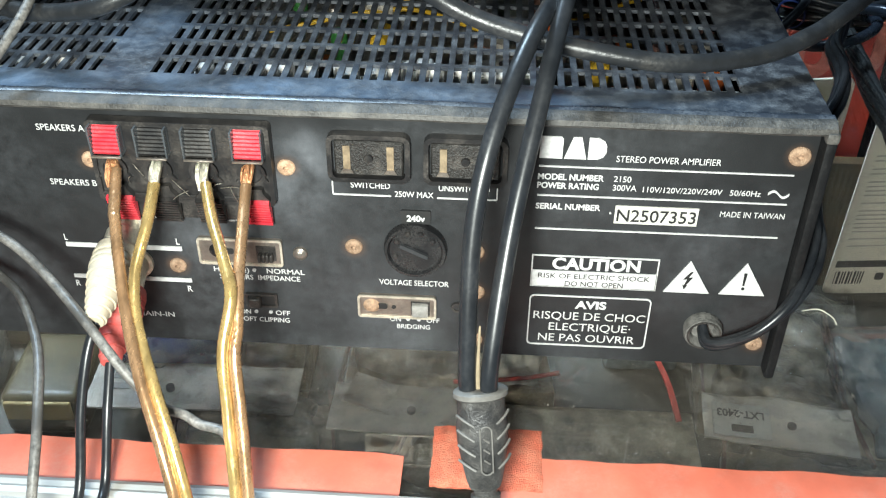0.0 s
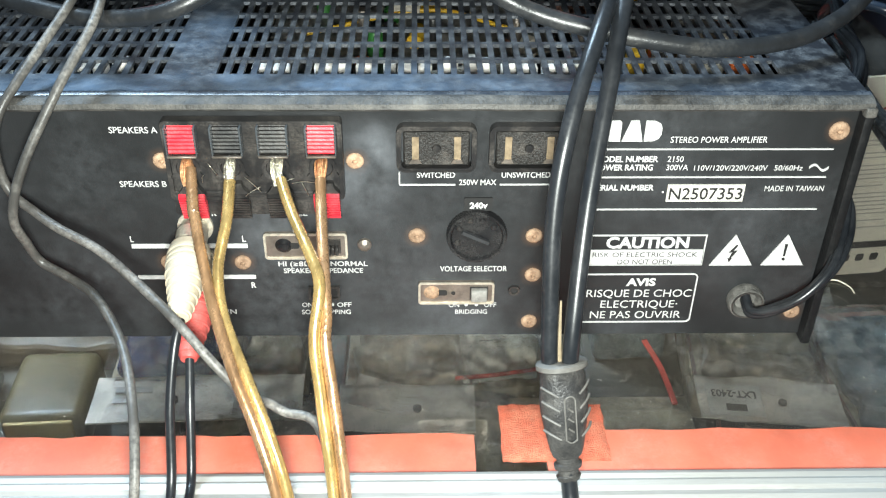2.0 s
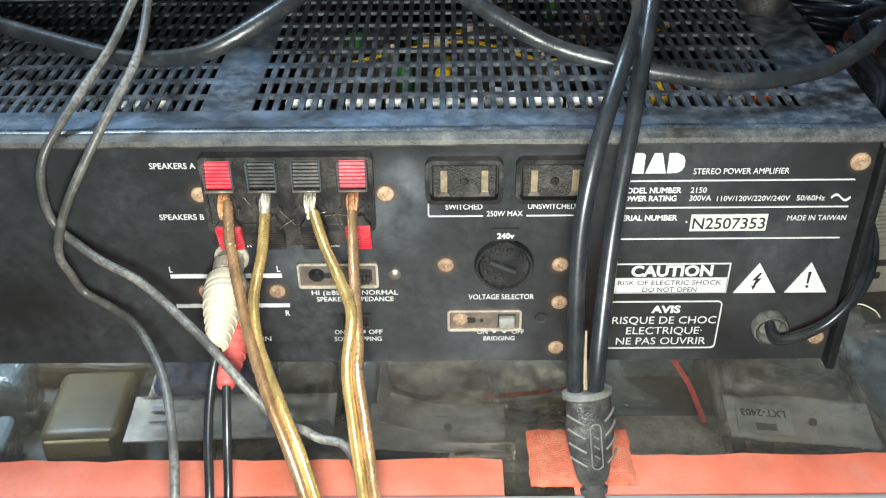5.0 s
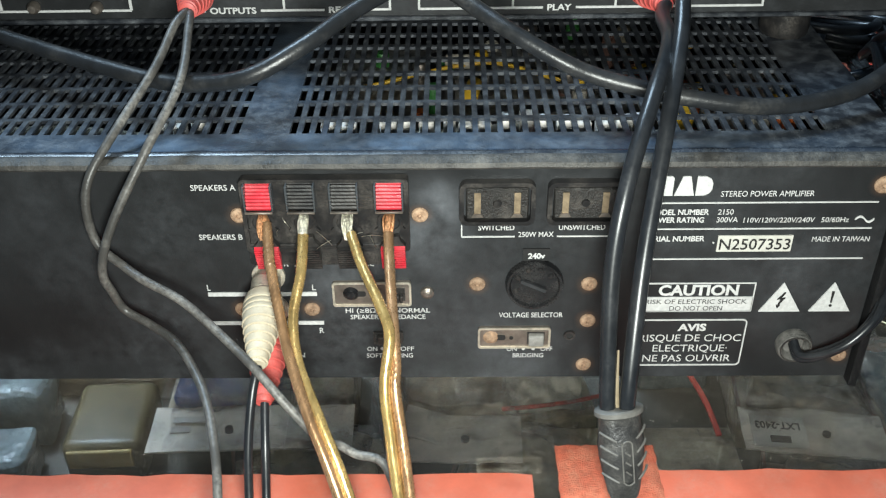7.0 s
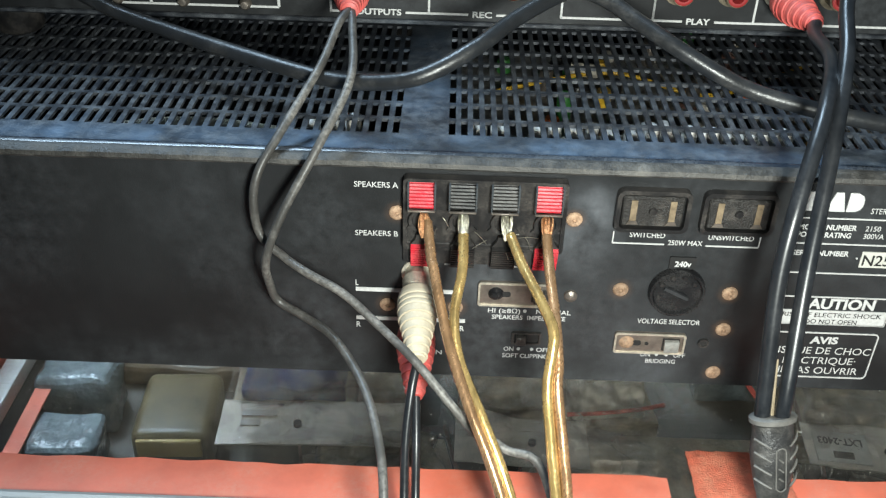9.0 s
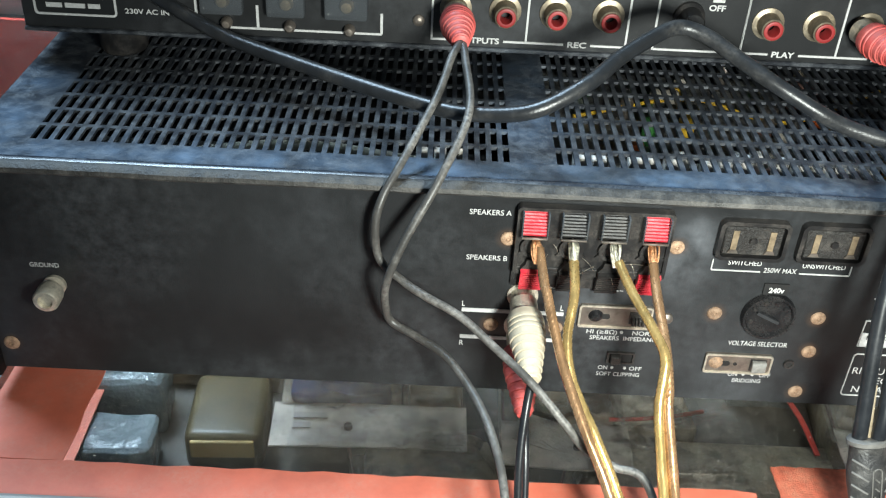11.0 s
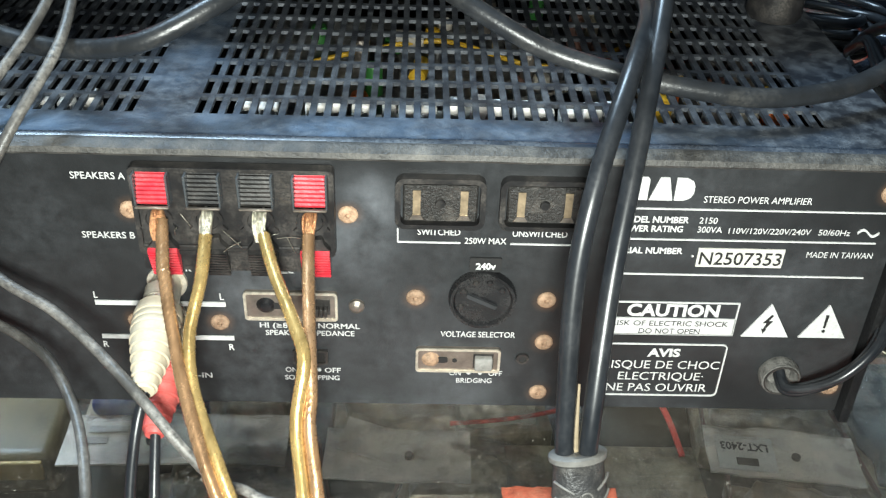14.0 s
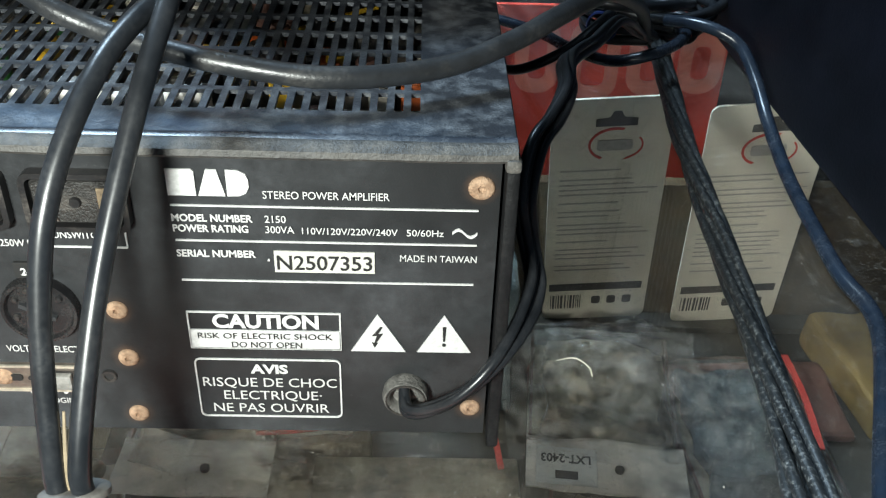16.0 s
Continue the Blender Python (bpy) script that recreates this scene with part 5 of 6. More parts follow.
# ---- the preamplifier standing on the amplifier ----
PM = Matrix.Translation((-0.3845, 0.0816, 0.0058)) @ pose(0, 0, 0, 0, 0, 0.55) @ Matrix.Diagonal((0.984, 1, 1, 1))
pre = thing("preamplifier", (-0.18, 0.2, TOP), "black preamplifier with rows of input sockets, standing on the amplifier", "preamplifier")


def pp(name, b, material, parent=None, label="", smooth=True):
    """A part in the preamplifier's own frame: u along its back, v into it."""
    bmesh.ops.transform(b, matrix=PM, verts=b.verts)
    return part(name, b, material, parent or pre, label, smooth)


pp("case", bm_box(-0.003, 0.417, 0.0012, 0.23, 0.1082, 0.178, 0.0015), M_PLASTIC, label="black steel case")
pp("rear_panel", bm_box(-0.003, 0.417, -0.0006, 0.0010, 0.1080, 0.178, 0.0004, 1), M_PANEL, label="black printed rear panel", smooth=False)
pp("bottom_flange", bm_box(-0.003, 0.417, -0.0020, 0.0008, 0.1068, 0.1086, 0.0004, 1), M_COVER)
for fu in (0.03, 0.385):
    for fv in (0.014, 0.21):
        pp("foot", bm_lathe([(0, 0.0949), (0.0085, 0.0949), (0.0095, 0.0964), (0.0095, 0.1079), (0, 0.1079)], 22, pose(fu, fv, 0)), M_PLASTIC, label="dusty black rubber foot")


def prule(u0, u1, z0, z1):
    return pp("printed_line", bm_box(u0, u1, -0.0012, -0.0007, z0, z1), M_WHITE, smooth=False)


def ptext(body, u0, u1, zc, hh, bold=0.02):
    return lettering(body, u0, u1, zc, hh, M_WHITE, pre, y=-0.0012, bold=bold, frame_m=PM)


# maker's box, with its writing as bars
pp("printed_frame", bm_frame(rounded(0.0020, 0.0338, 0.1134, 0.150, 0.0016), rounded(0.0028, 0.0330, 0.1142, 0.1492, 0.0010), -0.0012, -0.0007), M_WHITE, smooth=False)
for zc, a, b in ((0.1174, 0.0068, 0.0275), (0.1212, 0.0055, 0.0298), (0.1252, 0.0100, 0.0240)):
    u = a
    while u < b - 0.002:
        wlen = random.Random(int(u * 1e5)).uniform(0.003, 0.008)
        prule(u, min(u + wlen, b), zc - 0.0009, zc + 0.0009)
        u += wlen + 0.0012
ptext("230V AC IN", 0.0370, 0.0540, 0.1163, 0.0019, 0.02)
# screwed speaker posts in smoked covers
for k, (u0, u1) in enumerate(((0.0668, 0.0833), (0.0921, 0.1069), (0.1143, 0.1311))):
    cov = pp("post_cover", bm_box(u0, u1, -0.006, -0.0008, 0.1180, 0.142, 0.0012), M_SMOKE, label="smoked clear cover")
    pp("post_screw", bm_lathe([(0, 0.0030), (0.0020, 0.0028), (0.0028, 0.0012), (0.0028, 0.0)], 18, pose((u0 + u1) / 2, -0.0012, 0.1225, 90, 0, 0)), M_BRASS, cov)
    pp("cover_screw", bm_lathe([(0, 0.0036), (0.0014, 0.0034), (0.0022, 0.0022), (0.0023, 0.0)], 16, pose((u0 + u1) / 2 + 0.001, -0.0008, 0.1138 - 0.0004 * k, 90, 0, 0)), M_STEEL, cov)
for u, z1 in ((0.0645, 0.124), (0.0881, 0.121), (0.1362, 0.120)):
    prule(u - 0.0005, u + 0.0005, 0.1118, z1)
prule(0.0645, 0.1362, 0.1113, 0.1121)
pp("rear_screw", bm_lathe([(0, 0.0020), (0.0012, 0.0019), (0.0022, 0.0010), (0.0023, 0.0)], 16, pose(0.1506, -0.0006, 0.1181, 90, 0, 0)), M_STEEL)
# outputs, rec, switch, play and input boxes
for u0, u1, texts in ((0.1558, 0.2320, (("OUTPUTS", 0.1652, 0.1824), ("REC", 0.2093, 0.2167))), (0.2428, 0.2775, ()), (0.2775, 0.3700, (("PLAY", 0.2903, 0.2993), ("IN", 0.3300, 0.3335)))):
    edges = [u0] + [e for _, a, b in texts for e in (a - 0.0016, b + 0.0016)] + [u1]
    for a, b in zip(edges[::2], edges[1::2]):
        prule(a, b, 0.1107, 0.1115)
    for u in (u0, u1):
        prule(u - 0.0004, u + 0.0004, 0.1107, 0.140)
    for body, a, b in texts:
        ptext(body, a, b, 0.1112, 0.0022, 0.03)
for u in (0.1928, 0.3155):
    prule(u - 0.0004, u + 0.0004, 0.1115, 0.140)
ptext("OFF", 0.2620, 0.2684, 0.1286, 0.0022, 0.03)
pp("printed_mark", bm_join(bm_box(0.2630, 0.2676, -0.0012, -0.0007, 0.1308, 0.1318), bm_box(0.2645, 0.2661, -0.0012, -0.0007, 0.1318, 0.1345)), M_WHITE, smooth=False)
pp("push_knob", bm_lathe([(0.0062, 0.0), (0.0060, 0.0015), (0.0048, 0.0025), (0.0046, 0.008), (0.004, 0.0088), (0, 0.0088)], 24, pose(0.2549, -0.0006, 0.1245, 90, 0, 0)), M_PLASTIC, label="round black push button")
socket_body = [(0.0062, 0.0), (0.0062, 0.0008), (0.0046, 0.0012), (0.0043, 0.0030), (0.0043, 0.0075), (0.0039, 0.0078), (0.0033, 0.0076)]
socket_red = [(0.0037, 0.0070), (0.0037, 0.0084), (0.0033, 0.0086), (0.0024, 0.0085), (0.0021, 0.0075), (0.0021, 0.0020)]
for u in (0.1647, 0.1838, 0.2033, 0.2238, 0.2860, 0.3059, 0.3250, 0.3440):
    for zr, red in ((0.1235, True), (0.1435, False)):
        sk = pp("socket", bm_lathe(socket_body, 24, pose(u, -0.0006, zr, 90, 0, 0)), M_SOCKET, label="aged brass socket with a coloured ring")
        pp("socket_ring", bm_lathe(socket_red, 20, pose(u, -0.0006, zr, 90, 0, 0)), M_DULLRED if red else M_CREAM, sk)

# ---- plugs and cables ----


def mm(*pts):
    return [(x / 1000, y / 1000, z / 1000) for x, y, z in pts]


def align(a, b):
    """The pose that takes local z from a towards b."""
    d = Vector(b) - Vector(a)
    return Matrix.Translation(a) @ d.to_track_quat("Z", "Y").to_matrix().to_4x4(), d.length


def plug(root, tip, material, name, parent, label):
    """A moulded plug: metal ring, ribbed body and tapering strain relief."""
    m, ln = align(root, tip)
    part("plug_ring", bm_lathe([(0.0040, -0.002), (0.0048, -0.001), (0.0048, 0.006), (0.0040, 0.0065)], 24, m), M_NICKEL, parent, "dull metal plug ring")
    profile = [(0.0040, 0.0050), (0.0060, 0.0056), (0.0064, 0.0080)]
    s0 = ln * 0.45
    z = 0.0085
    while z < s0:
        profile += [(0.0065, z), (0.0064, z + 0.0008), (0.0061, z + 0.0010), (0.0062, z + 0.0016)]
        z += 0.0022
    while z < ln - 0.002:
        f = (z - s0) / (ln - s0)
        r = 0.0062 * (1 - f) + 0.0026 * f
        profile += [(r, z), (r, z + 0.0019), (r - 0.0005, z + 0.0021), (r - 0.0005, z + 0.0027)]
        z += 0.0029
    profile += [(0.0024, ln), (0, ln)]
    return part(name, bm_lathe(profile, 24, m), material, parent, label)


lead = thing("phono_lead", (-0.193, -0.05, 0.001), "black twin phono lead with cream and red ribbed plugs", "cable")
plug((-0.1945, -0.0065, 0.0572), (-0.1928, -0.0385, 0.0510), M_CREAM, "cream_plug", lead, "cream ribbed plug")
plug((-0.1945, -0.0065, 0.0432), (-0.1935, -0.0350, 0.0325), M_REDRUB, "red_plug", lead, "red ribbed plug")
part("lead_strand", bm_tube(mm((-192.6, -37, 51), (-194.3, -44, 44), (-195.6, -53, 30.4), (-195.4, -64, 13.5), (-195, -79, 3), (-194.8, -84, -20), (-194.8, -86, -160)), 0.0014), M_CABLE, lead)
part("lead_strand", bm_tube(mm((-193.3, -34, 33), (-192.6, -45, 22), (-192.1, -57, 6.5), (-191.4, -68, 5), (-190.8, -79, 2.5), (-190.4, -84, -20), (-190.4, -86, -160)), 0.0014), M_CABLE, lead)

# speaker wires: clear coat over copper and tinned strands
pair = thing("speaker_wire", (-0.175, -0.06, 0.001), "clear-coated twin speaker wire, copper and gold, bare ends in the terminals", "wire", "speaker wires")
part("copper_core", bm_tube(mm((-191.6, -7, 81.5), (-190.7, -12, 78), (-189.7, -18, 74.2), (-189, -20, 73), (-187.6, -25, 68.5), (-186, -30, 64), (-182.5, -40, 55.5), (-176, -54, 44), (-170, -64, 34), (-165, -73, 22), (-162, -80, 5), (-161, -84, -30), (-160, -86, -160)), 0.00175, 30, 16, wob=0.08, lobes=6), M_WIRECU, pair, "copper-coloured strand")
part("tinned_core", bm_tube(mm((-180, -10, 79), (-180, -20, 72.5), (-182, -30, 62.5), (-180.2, -39.5, 53), (-173.2, -53, 43), (-167.2, -63, 33), (-162.2, -72, 21.5), (-159, -79, 5), (-157.6, -83, -30), (-156.6, -85, -160)), 0.00175, 30, 16, wob=0.08, lobes=6), M_WIREGD, pair, "gold-coloured strand")
part("bare_end", bm_tube(mm((-193.5, -1, 81), (-192.6, -4.5, 82.3), (-191.6, -7, 81.5), (-191.2, -9, 80)), 0.0013, wob=0.35), M_COPPER, pair, "bare copper strands")
part("bare_end", bm_tube(mm((-180.4, -1, 81), (-180.2, -4.5, 82.3), (-180, -8, 81), (-180, -11, 78.5)), 0.0013, wob=0.35), M_TINNED, pair, "bare tinned strands")
pair = thing("speaker_wire", (-0.15, -0.06, 0.001), "kinked clear-coated twin speaker wire, copper and gold strands", "wire", "speaker wires")
part("tinned_core", bm_tube(mm((-165.2, -10, 79.5), (-161.5, -20, 75), (-155.5, -33, 69.5), (-152.4, -41, 64.5), (-153.8, -50, 52.5), (-152.2, -58, 39), (-149.4, -70, 20), (-148, -79, 4), (-147.6, -84, -30), (-147, -86, -160)), 0.00175, 30, 16, wob=0.08, lobes=6), M_WIREGD, pair, "gold-coloured strand")
part("copper_core", bm_tube(mm((-153.7, -10, 79.5), (-153, -20, 73.5), (-151.6, -35, 66), (-150.6, -45, 57), (-150.8, -50, 51.5), (-148.8, -58, 39), (-146.0, -70.5, 20), (-144.6, -79, 4), (-144, -84, -30), (-143.4, -86, -160)), 0.00175, 30, 16, wob=0.08, lobes=6), M_WIRECU, pair, "copper-coloured strand")
part("bare_end", bm_tube(mm((-167.2, -1, 81), (-166.6, -4.5, 82.3), (-166, -8, 81), (-165, -11, 78.8)), 0.0013, wob=0.35), M_TINNED, pair, "bare tinned strands")
part("bare_end", bm_tube(mm((-153.4, -1, 81), (-153.6, -4.5, 82.3), (-153.7, -8, 81), (-153.7, -11, 78.8)), 0.0013, wob=0.35), M_COPPER, pair, "bare copper strands")

fray = random.Random(31)
for ex, mt in ((-0.1925, M_COPPER), (-0.1802, M_TINNED), (-0.1664, M_TINNED), (-0.1537, M_COPPER)):
    for k in range(7):
        dx, dz = fray.uniform(-0.0017, 0.0017), fray.uniform(-0.001, 0.0012)
        part("bare_end", bm_tube([(ex + dx * 0.4, -0.0030, 0.0825 + dz), (ex + dx, -0.0062, 0.0832 + dz), (ex + dx * 0.9, -0.0092, 0.0808 + dz), (ex + dx * 0.3, -0.0112, 0.0780)], 0.00032, 6, 5), mt, pair, "frayed bare strands")

# thin twin lead from the preamplifier's outputs, split and hanging over the edge
thin = thing("output_lead", (-0.21, -0.05, 0.001), "thin scuffed black twin lead with a red plug", "cable")
plug((-0.2224, 0.0765, 0.1293), (-0.2205, 0.047, 0.1300), M_REDRUB, "red_plug", thin, "red ribbed plug")
part("lead_strand", bm_tube(mm((-220.5, 48, 130), (-223.5, 40, 127.8), (-228, 25.6, 119.0), (-238.2, 4.0, 105.8), (-243.8, -4.6, 97.5), (-246.0, -7.8, 88), (-244.4, -9.5, 76), (-236.5, -13, 70), (-228.6, -18.5, 68.1), (-216.9, -24, 64.7), (-205.5, -31, 58.3), (-193.5, -41.1, 52.7), (-182.2, -49.1, 43), (-174.2, -51.2, 33.5), (-168.3, -49.4, 28.3), (-163.5, -50.4, 25.7), (-155.6, -53.1, 25.1), (-150.9, -61, 19.3), (-147.8, -71.6, 8), (-150, -80.4, 1), (-151.5, -84, -14), (-151.8, -85, -50), (-151.8, -86, -160)), 0.0014), M_GREYCABLE, thin)
part("lead_strand", bm_tube(mm((-219.8, 48, 129.5), (-218.8, 39, 127.2), (-217.2, 14, 119.6), (-225.6, -5, 105.4), (-236.4, -14.8, 86.3), (-241.6, -17.2, 71.5), (-242, -12.6, 59), (-239.9, -11, 51), (-231, -15, 48), (-220.2, -24.5, 47.1), (-209.7, -41, 42.9), (-203, -61, 37.2), (-200.7, -77, 25.8), (-203.0, -84.8, 8.3), (-204.5, -87.2, -10), (-205, -86.9, -50.1), (-205, -86.5, -160)), 0.0014), M_GREYCABLE, thin)

# the heavy twin lead with its moulded joint
heavy = thing("input_lead", (-0.084, -0.06, 0.001), "heavy black twin cable joined in a moulded rubber yoke", "cable")
plug((-0.0690, 0.0775, 0.1303), (-0.0630, 0.050, 0.1295), M_REDRUB, "red_plug", heavy, "red ribbed plug")
plug((-0.0640, 0.0775, 0.1493), (-0.0545, 0.054, 0.1560), M_CREAM, "cream_plug", heavy, "cream ribbed plug")
part("cable", bm_tube(mm((-63, 52, 129.5), (-65.7, 41.9, 128.7), (-68.5, 16.6, 130.3), (-77.3, -10, 124.5), (-85.5, -28, 106.6), (-89.2, -38, 84.3), (-89.3, -49.7, 51.1), (-88.2, -51.2, 40.5)), 0.0024, 14), M_CABLE, heavy)
part("cable", bm_tube(mm((-54.5, 56, 156), (-55, 47.9, 154.1), (-62.5, 31, 144.0), (-66.5, 10.6, 133.8), (-72.7, -11.5, 113.3), (-79.4, -32.6, 84.2), (-83.3, -50.3, 53), (-82.8, -51, 40.4)), 0.0024, 14), M_CABLE, heavy)
ym, yl = align((-0.0856, -0.0510, 0.0445), (-0.0826, -0.0640, 0.0135))
yoke = bm_lathe([(0, 0.0), (0.0066, 0.0), (0.0070, 0.0006), (0.0070, 0.0012), (0.0064, 0.0018), (0.0066, 0.006), (0.0071, 0.010), (0.0069, 0.014), (0.0060, 0.020), (0.0049, 0.0255), (0.0042, 0.0275), (0.0033, 0.0280), (0.0033, 0.0292), (0.0042, 0.0298), (0.0040, 0.0312), (0.0030, 0.0318), (0.0030, 0.0330), (0.0037, 0.0336), (0.0033, 0.0350), (0, 0.0350)], 30)
bmesh.ops.scale(yoke, vec=(1, 0.72, 1), verts=yoke.verts)
bmesh.ops.transform(yoke, matrix=ym, verts=yoke.verts)
yk = part("yoke", yoke, M_YOKE, heavy, "moulded black rubber yoke with raised ribs")
for side in (-1, 1):
    for k in range(4):
        pts = []
        for q in range(5):
            f = q / 4
            xx = side * (0.0030 + 0.0040 * f)
            pts.append(ym @ Vector((xx, 0.72 * 0.0070 * math.sqrt(max(0.02, 1 - (xx / 0.0074) ** 2)) + 0.0001, 0.0080 + 0.0042 * k - 0.0026 * f)))
        part("yoke_rib", bm_tube(pts, 0.00038, 6, 4), M_YOKERIB, yk)
ring = []
for q in range(24):
    a = 2 * math.pi * q / 24
    xx, zz = 0.0016 * math.cos(a), 0.0150 + (0.0052 if math.sin(a) > 0 else -0.0052) + 0.0016 * math.sin(a)
    ring.append(ym @ Vector((xx, 0.72 * 0.0070 * math.sqrt(1 - (xx / 0.0074) ** 2) + 0.0001, zz)))
part("yoke_rib", bm_tube(ring + ring[:1], 0.00026, 6, 2), M_YOKERIB, yk)
for k in range(3):
    part("yoke_mark", bm_tube([ym @ Vector((-0.0008, 0.0051, 0.0115 + 0.003 * k)), ym @ Vector((0.0008, 0.0051, 0.0128 + 0.003 * k))], 0.0003, 6, 2), M_YOKERIB, yk)
collar = bm_lathe([(0, -0.0008), (0.0066, -0.0008), (0.0074, -0.0003), (0.0074, 0.0010), (0.0066, 0.0014)], 30)
bmesh.ops.scale(collar, vec=(1, 0.74, 1), verts=collar.verts)
bmesh.ops.transform(collar, matrix=ym, verts=collar.verts)
part("yoke_collar", collar, M_YOKERIB, yk, "dust-rimmed collar")
part("cable_web", bm_tube(mm((-86.4, -45.2, 62), (-86.5, -48.6, 54), (-86.4, -50.4, 48), (-86.1, -51.2, 43.5)), lambda f: 0.0003 + 0.0006 * f, 8), M_WEB, yk, "beige torn web along the cable")
part("cable_web", bm_tube(mm((-84.2, -46.2, 60), (-84.6, -49.4, 52), (-84.9, -50.8, 47), (-85.0, -51.2, 43.5)), lambda f: 0.0003 + 0.0006 * f, 8), M_WEB, yk, "beige torn web along the cable")
part("cable", bm_tube(mm((-82.8, -63, 15), (-81.8, -69, 6), (-81.2, -80, -2), (-81, -85, -20), (-81, -86, -160)), 0.0024, 14), M_CABLE, heavy)

# the preamplifier's mains cable, lying in waves over the amplifier
mains = thing("mains_cable", (-0.20, 0.05, TOP), "thick dark mains cable lying across the slotted cover", "cable")
part("cable", bm_tube(mm((-344.3, 83.8, 133.7), (-332.6, 77, 128.6), (-308, 68.8, 118.9), (-284.4, 57.1, 116.3), (-258.7, 42.3, 115.4), (-229.9, 26.9, 114.8), (-215.4, 20, 116.2), (-196.3, 14.5, 121), (-178.8, 21, 128.5), (-166.4, 34.6, 133), (-152, 45.6, 137.8), (-144, 49, 139), (-135.3, 46.4, 137), (-124.7, 38.3, 132.4), (-113.5, 29.5, 127.8), (-99.6, 23.5, 121.5), (-89.4, 22, 117.3), (-76.3, 19, 114.6), (-58.7, 15.8, 112), (-35.1, 15.5, 109.3), (-10.4, 24.3, 108.4), (7.4, 35.6, 110.8), (24.1, 56.1, 111.5), (38.9, 82.6, 106.9), (54.8, 126.1, 89.6), (74.3, 187.9, 62.1), (89.9, 239.7, 31.6)), 0.0027, 14, 8), M_MAINS, mains)

# the amplifier's own cord and the bundled cables on the glass
cord = thing("power_cable", (0.02, 0.05, 0.001), "black folded power cord leaving the amplifier's grommet", "cable")
base_pts = ((-17.7, -1.5, 29.0), (-17, -6.8, 27.0), (-12, -9.7, 29.5), (-4, -11.5, 36.5), (4.5, -7.5, 44), (11, 3.5, 48.5), (14.0, 13, 53.5), (13.6, 18.5, 58.5), (12.4, 20.5, 66), (11.2, 22.0, 75.5), (13.5, 30, 85), (18.6, 39, 88.2), (24, 54, 90), (27, 75, 89), (40, 110, 80.1), (58, 160, 68.5), (80, 220, 40.5), (96, 255, 24.2))
for n, (dx, dy, dz) in enumerate(((0, 0, 0), (1.2, 0.8, -1.6), (2.4, 2.2, 0.6), (0.6, -1.4, 1.6), (3.4, 1.0, -0.8))):
    pts = []
    for k, (x, y, z) in enumerate(base_pts):
        f = min(1, k / 5)
        sw = 0.5 * math.sin(k * 1.3 + n * 1.7) * f
        pts.append((x + dx * f + sw, y + dy * f, z + dz * f + 0.7 * math.cos(k * 1.1 + n * 2.1) * f + 0.5 * (n - 2) * (1 - f)))
    part("cord_strand", bm_tube(mm(*pts), 0.0014, 10), M_CABLE, cord)
bundle = thing("cable_bundle", (0.1, 0.15, 0.0), "bundle of scuffed black cables lying on the glass", "cable")
for k in range(7):
    pts = []
    for x, y in ((109, 306), (108, 285), (106, 262), (104, 238), (101, 205), (98.5, 172), (97.5, 145), (96.8, 120), (96, 95), (95.2, 72), (94.5, 45), (93.5, 17), (90, -21), (86, -50), (84, -75)):
        spread = 1 + max(0, 45 - y) / 80
        ph = 2 * math.pi * k / 7 + y / 46
        rad = 1.0 if k == 0 else 3.3
        pts.append((x + rad * spread * math.cos(ph), y, 6.6 + 3.6 * math.sin(ph) * (0.5 if k == 0 else 1)))
    pts[-1] = (pts[-1][0], -82, -1)
    pts.append((pts[-1][0], -87, -120))
    part("cable", bm_tube(mm(*pts), 0.0018, 10, 8, wob=0.15), M_BUNDLE, bundle)
blue = thing("blue_cable", (0.135, 0.12, 0.0), "single blue-black cable curving over the glass", "cable")
part("cable", bm_tube(mm((104, 262, 30), (113, 252, 33), (124, 243, 33), (134, 236, 28), (139, 220, 18), (140.5, 198, 8), (138.6, 160, 3.4), (136.8, 121, 3.4), (136.4, 90, 3.4), (139.6, 71, 3.4), (137.4, 54, 3.4), (128, 27, 3.4), (112.4, -13, 3.4), (98, -55, 4.5), (95, -84, -4), (94, -89, -120)), 0.0030, 12), M_BLUECABLE, blue)
tangle = thing("tangled_cable", (0.07, 0.25, 0.0), "tangle of black cables lying behind the amplifier", "cable")
part("cable", bm_tube(mm((20, 330, 4), (45, 300, 8), (60, 262, 14), (75, 235, 20), (95, 232, 26), (112, 255, 24), (118, 285, 16), (105, 330, 8), (80, 360, 5)), 0.0028, 12), M_BLUECABLE, tangle)
part("cable", bm_tube(mm((30, 380, 4), (38, 330, 20), (50, 290, 34), (72, 262, 38), (96, 268, 34), (120, 300, 24), (140, 345, 10), (150, 385, 4)), 0.0030, 12), M_CABLE, tangle)
part("cable", bm_tube(mm((16, 270, 5), (30, 240, 12), (52, 236, 24), (70, 255, 30), (84, 290, 26), (90, 330, 14), (96, 380, 4)), 0.0024, 12), M_CABLE, tangle)
coil = thing("cable_coil", (0.1, 0.29, 0.0), "loose coil of black cable lying on the glass", "cable")
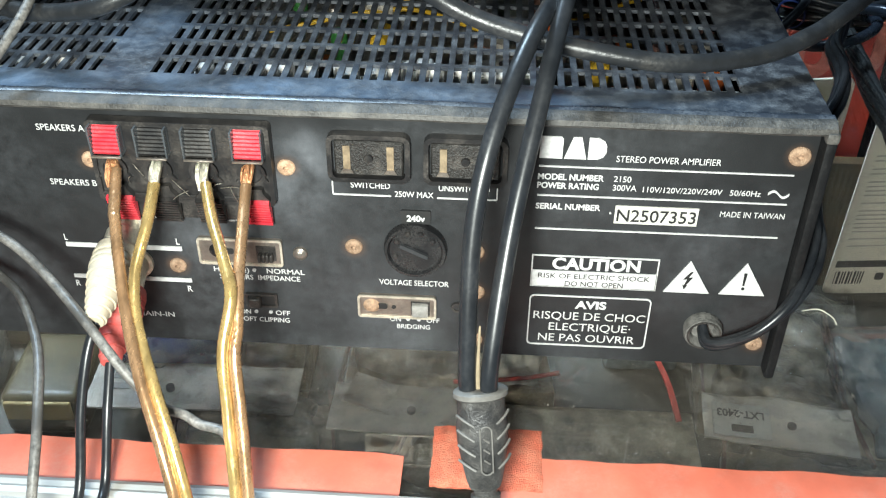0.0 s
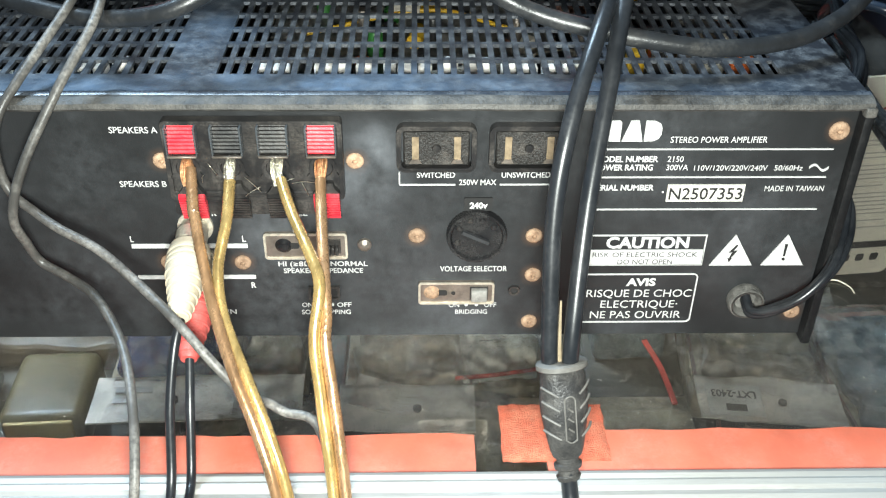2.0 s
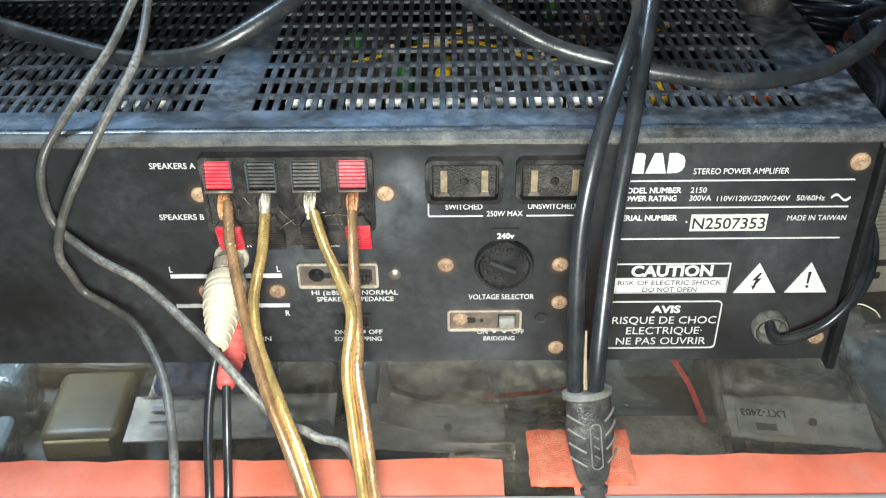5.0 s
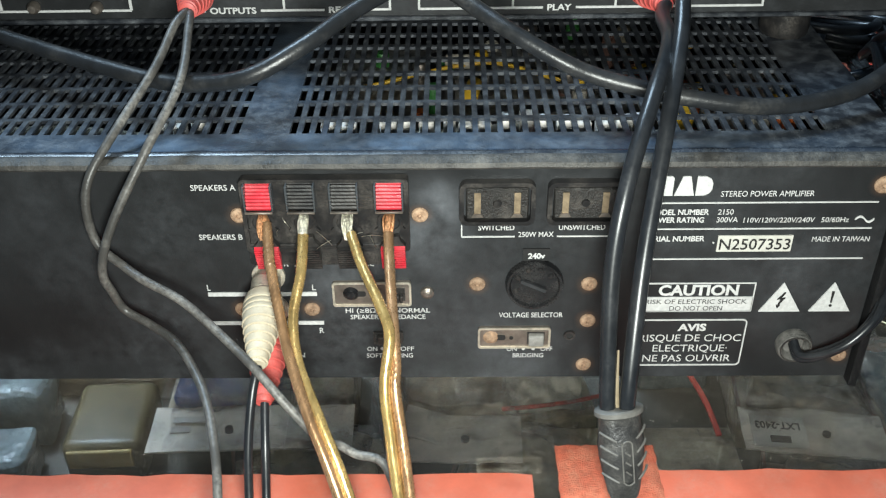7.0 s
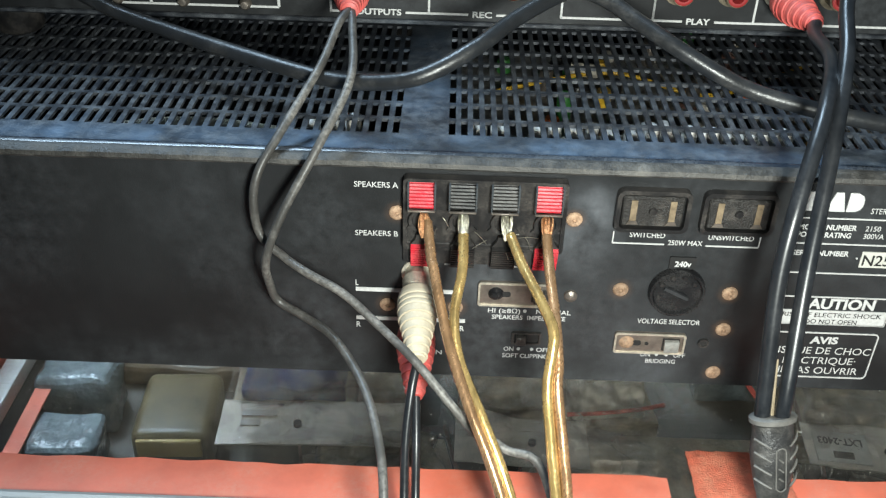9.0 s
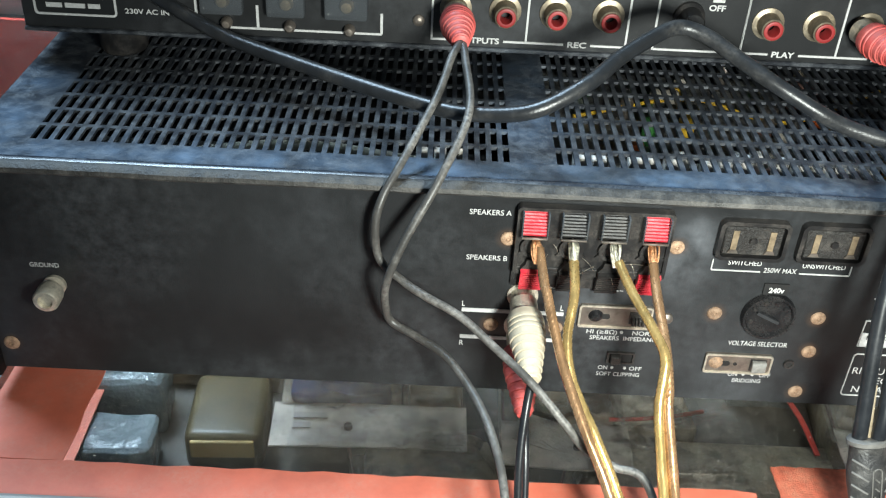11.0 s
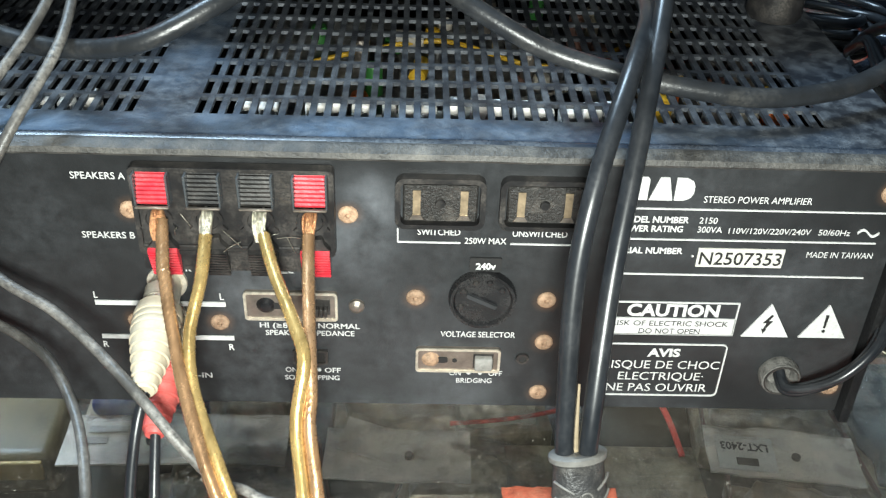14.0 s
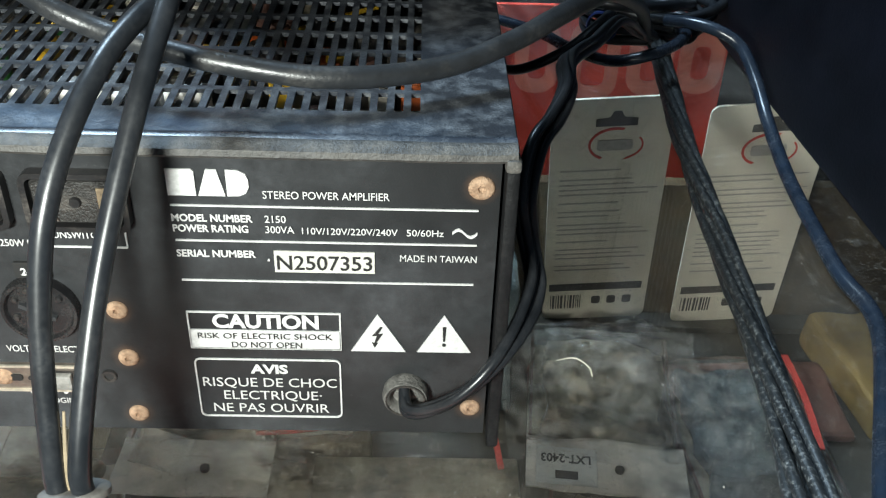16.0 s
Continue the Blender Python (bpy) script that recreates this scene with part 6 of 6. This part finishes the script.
for k in range(4):
    pts = []
    for q in range(15):
        a = 2 * math.pi * q / 14
        pts.append((104 + (30 + 2.5 * k) * math.cos(a) + 2 * k, 318 + (24 + 2 * k) * math.sin(a), 5 + 5.6 * k + 1.5 * math.sin(3 * a + k)))
    part("turn", bm_tube(mm(*pts), 0.0028, 10, 6), M_CABLE, coil)
part("tie", bm_lathe([(0.0075, -0.002), (0.0085, -0.0015), (0.0085, 0.0015), (0.0075, 0.002)], 18, pose(0.080, 0.298, 0.0120, 0, 90, 60)), M_BLUE, coil, "blue cable tie")

# lint and scratches on the glass
solid("lint_thread", bm_tube(mm((30, 44, 0.6), (36, 45, 0.8), (40, 41, 0.6), (40.5, 37, 0.5)), 0.00025, 5), M_CARD, "pale curled thread of lint on the glass", "lint")
rnd = random.Random(9)
crumb = bm_lathe([(0, 0.0), (0.00022, 0.0001), (0.00028, 0.0002), (0.0001, 0.0003), (0, 0.00035)], 6)
bm = bmesh.new()
cm = bpy.data.meshes.new("tmp")
crumb.to_mesh(cm)
for k in range(330):
    y = rnd.uniform(-0.032, -0.001) if k < 260 else rnd.uniform(0.0, 0.25)
    x = (rnd.gauss(-0.06, 0.05) if k % 2 else rnd.uniform(-0.38, 0.12)) if k < 260 else rnd.uniform(0.012, 0.15)
    before = len(bm.verts)
    bm.from_mesh(cm)
    bm.verts.ensure_lookup_table()
    s = rnd.uniform(0.2, 0.95) ** 1.8
    bmesh.ops.transform(bm, matrix=pose(x, y, 0.0002, 0, 0, rnd.uniform(0, 90)) @ Matrix.Diagonal((s * rnd.uniform(0.6, 2.2), s, s, 1)), verts=bm.verts[before:])
solid("glass_crumbs", bm, M_HEADER, "scattered pale dust crumbs on the glass", "dust", kind="stuff")

# loose hairs of wire round the terminals
for k in range(9):
    x = -0.189 + 0.0042 * k + rnd.uniform(-0.002, 0.002)
    z = rnd.uniform(0.071, 0.080)
    dx, dz = rnd.uniform(-0.007, 0.007), rnd.uniform(-0.005, 0.005)
    part("wire_hair", bm_tube([(x, -0.0050, z), (x + dx * 0.5, -0.0062, z + dz * 0.5 + 0.001), (x + dx, -0.0055, z + dz)], 0.00009, 4, 6), M_TINNED, pair)
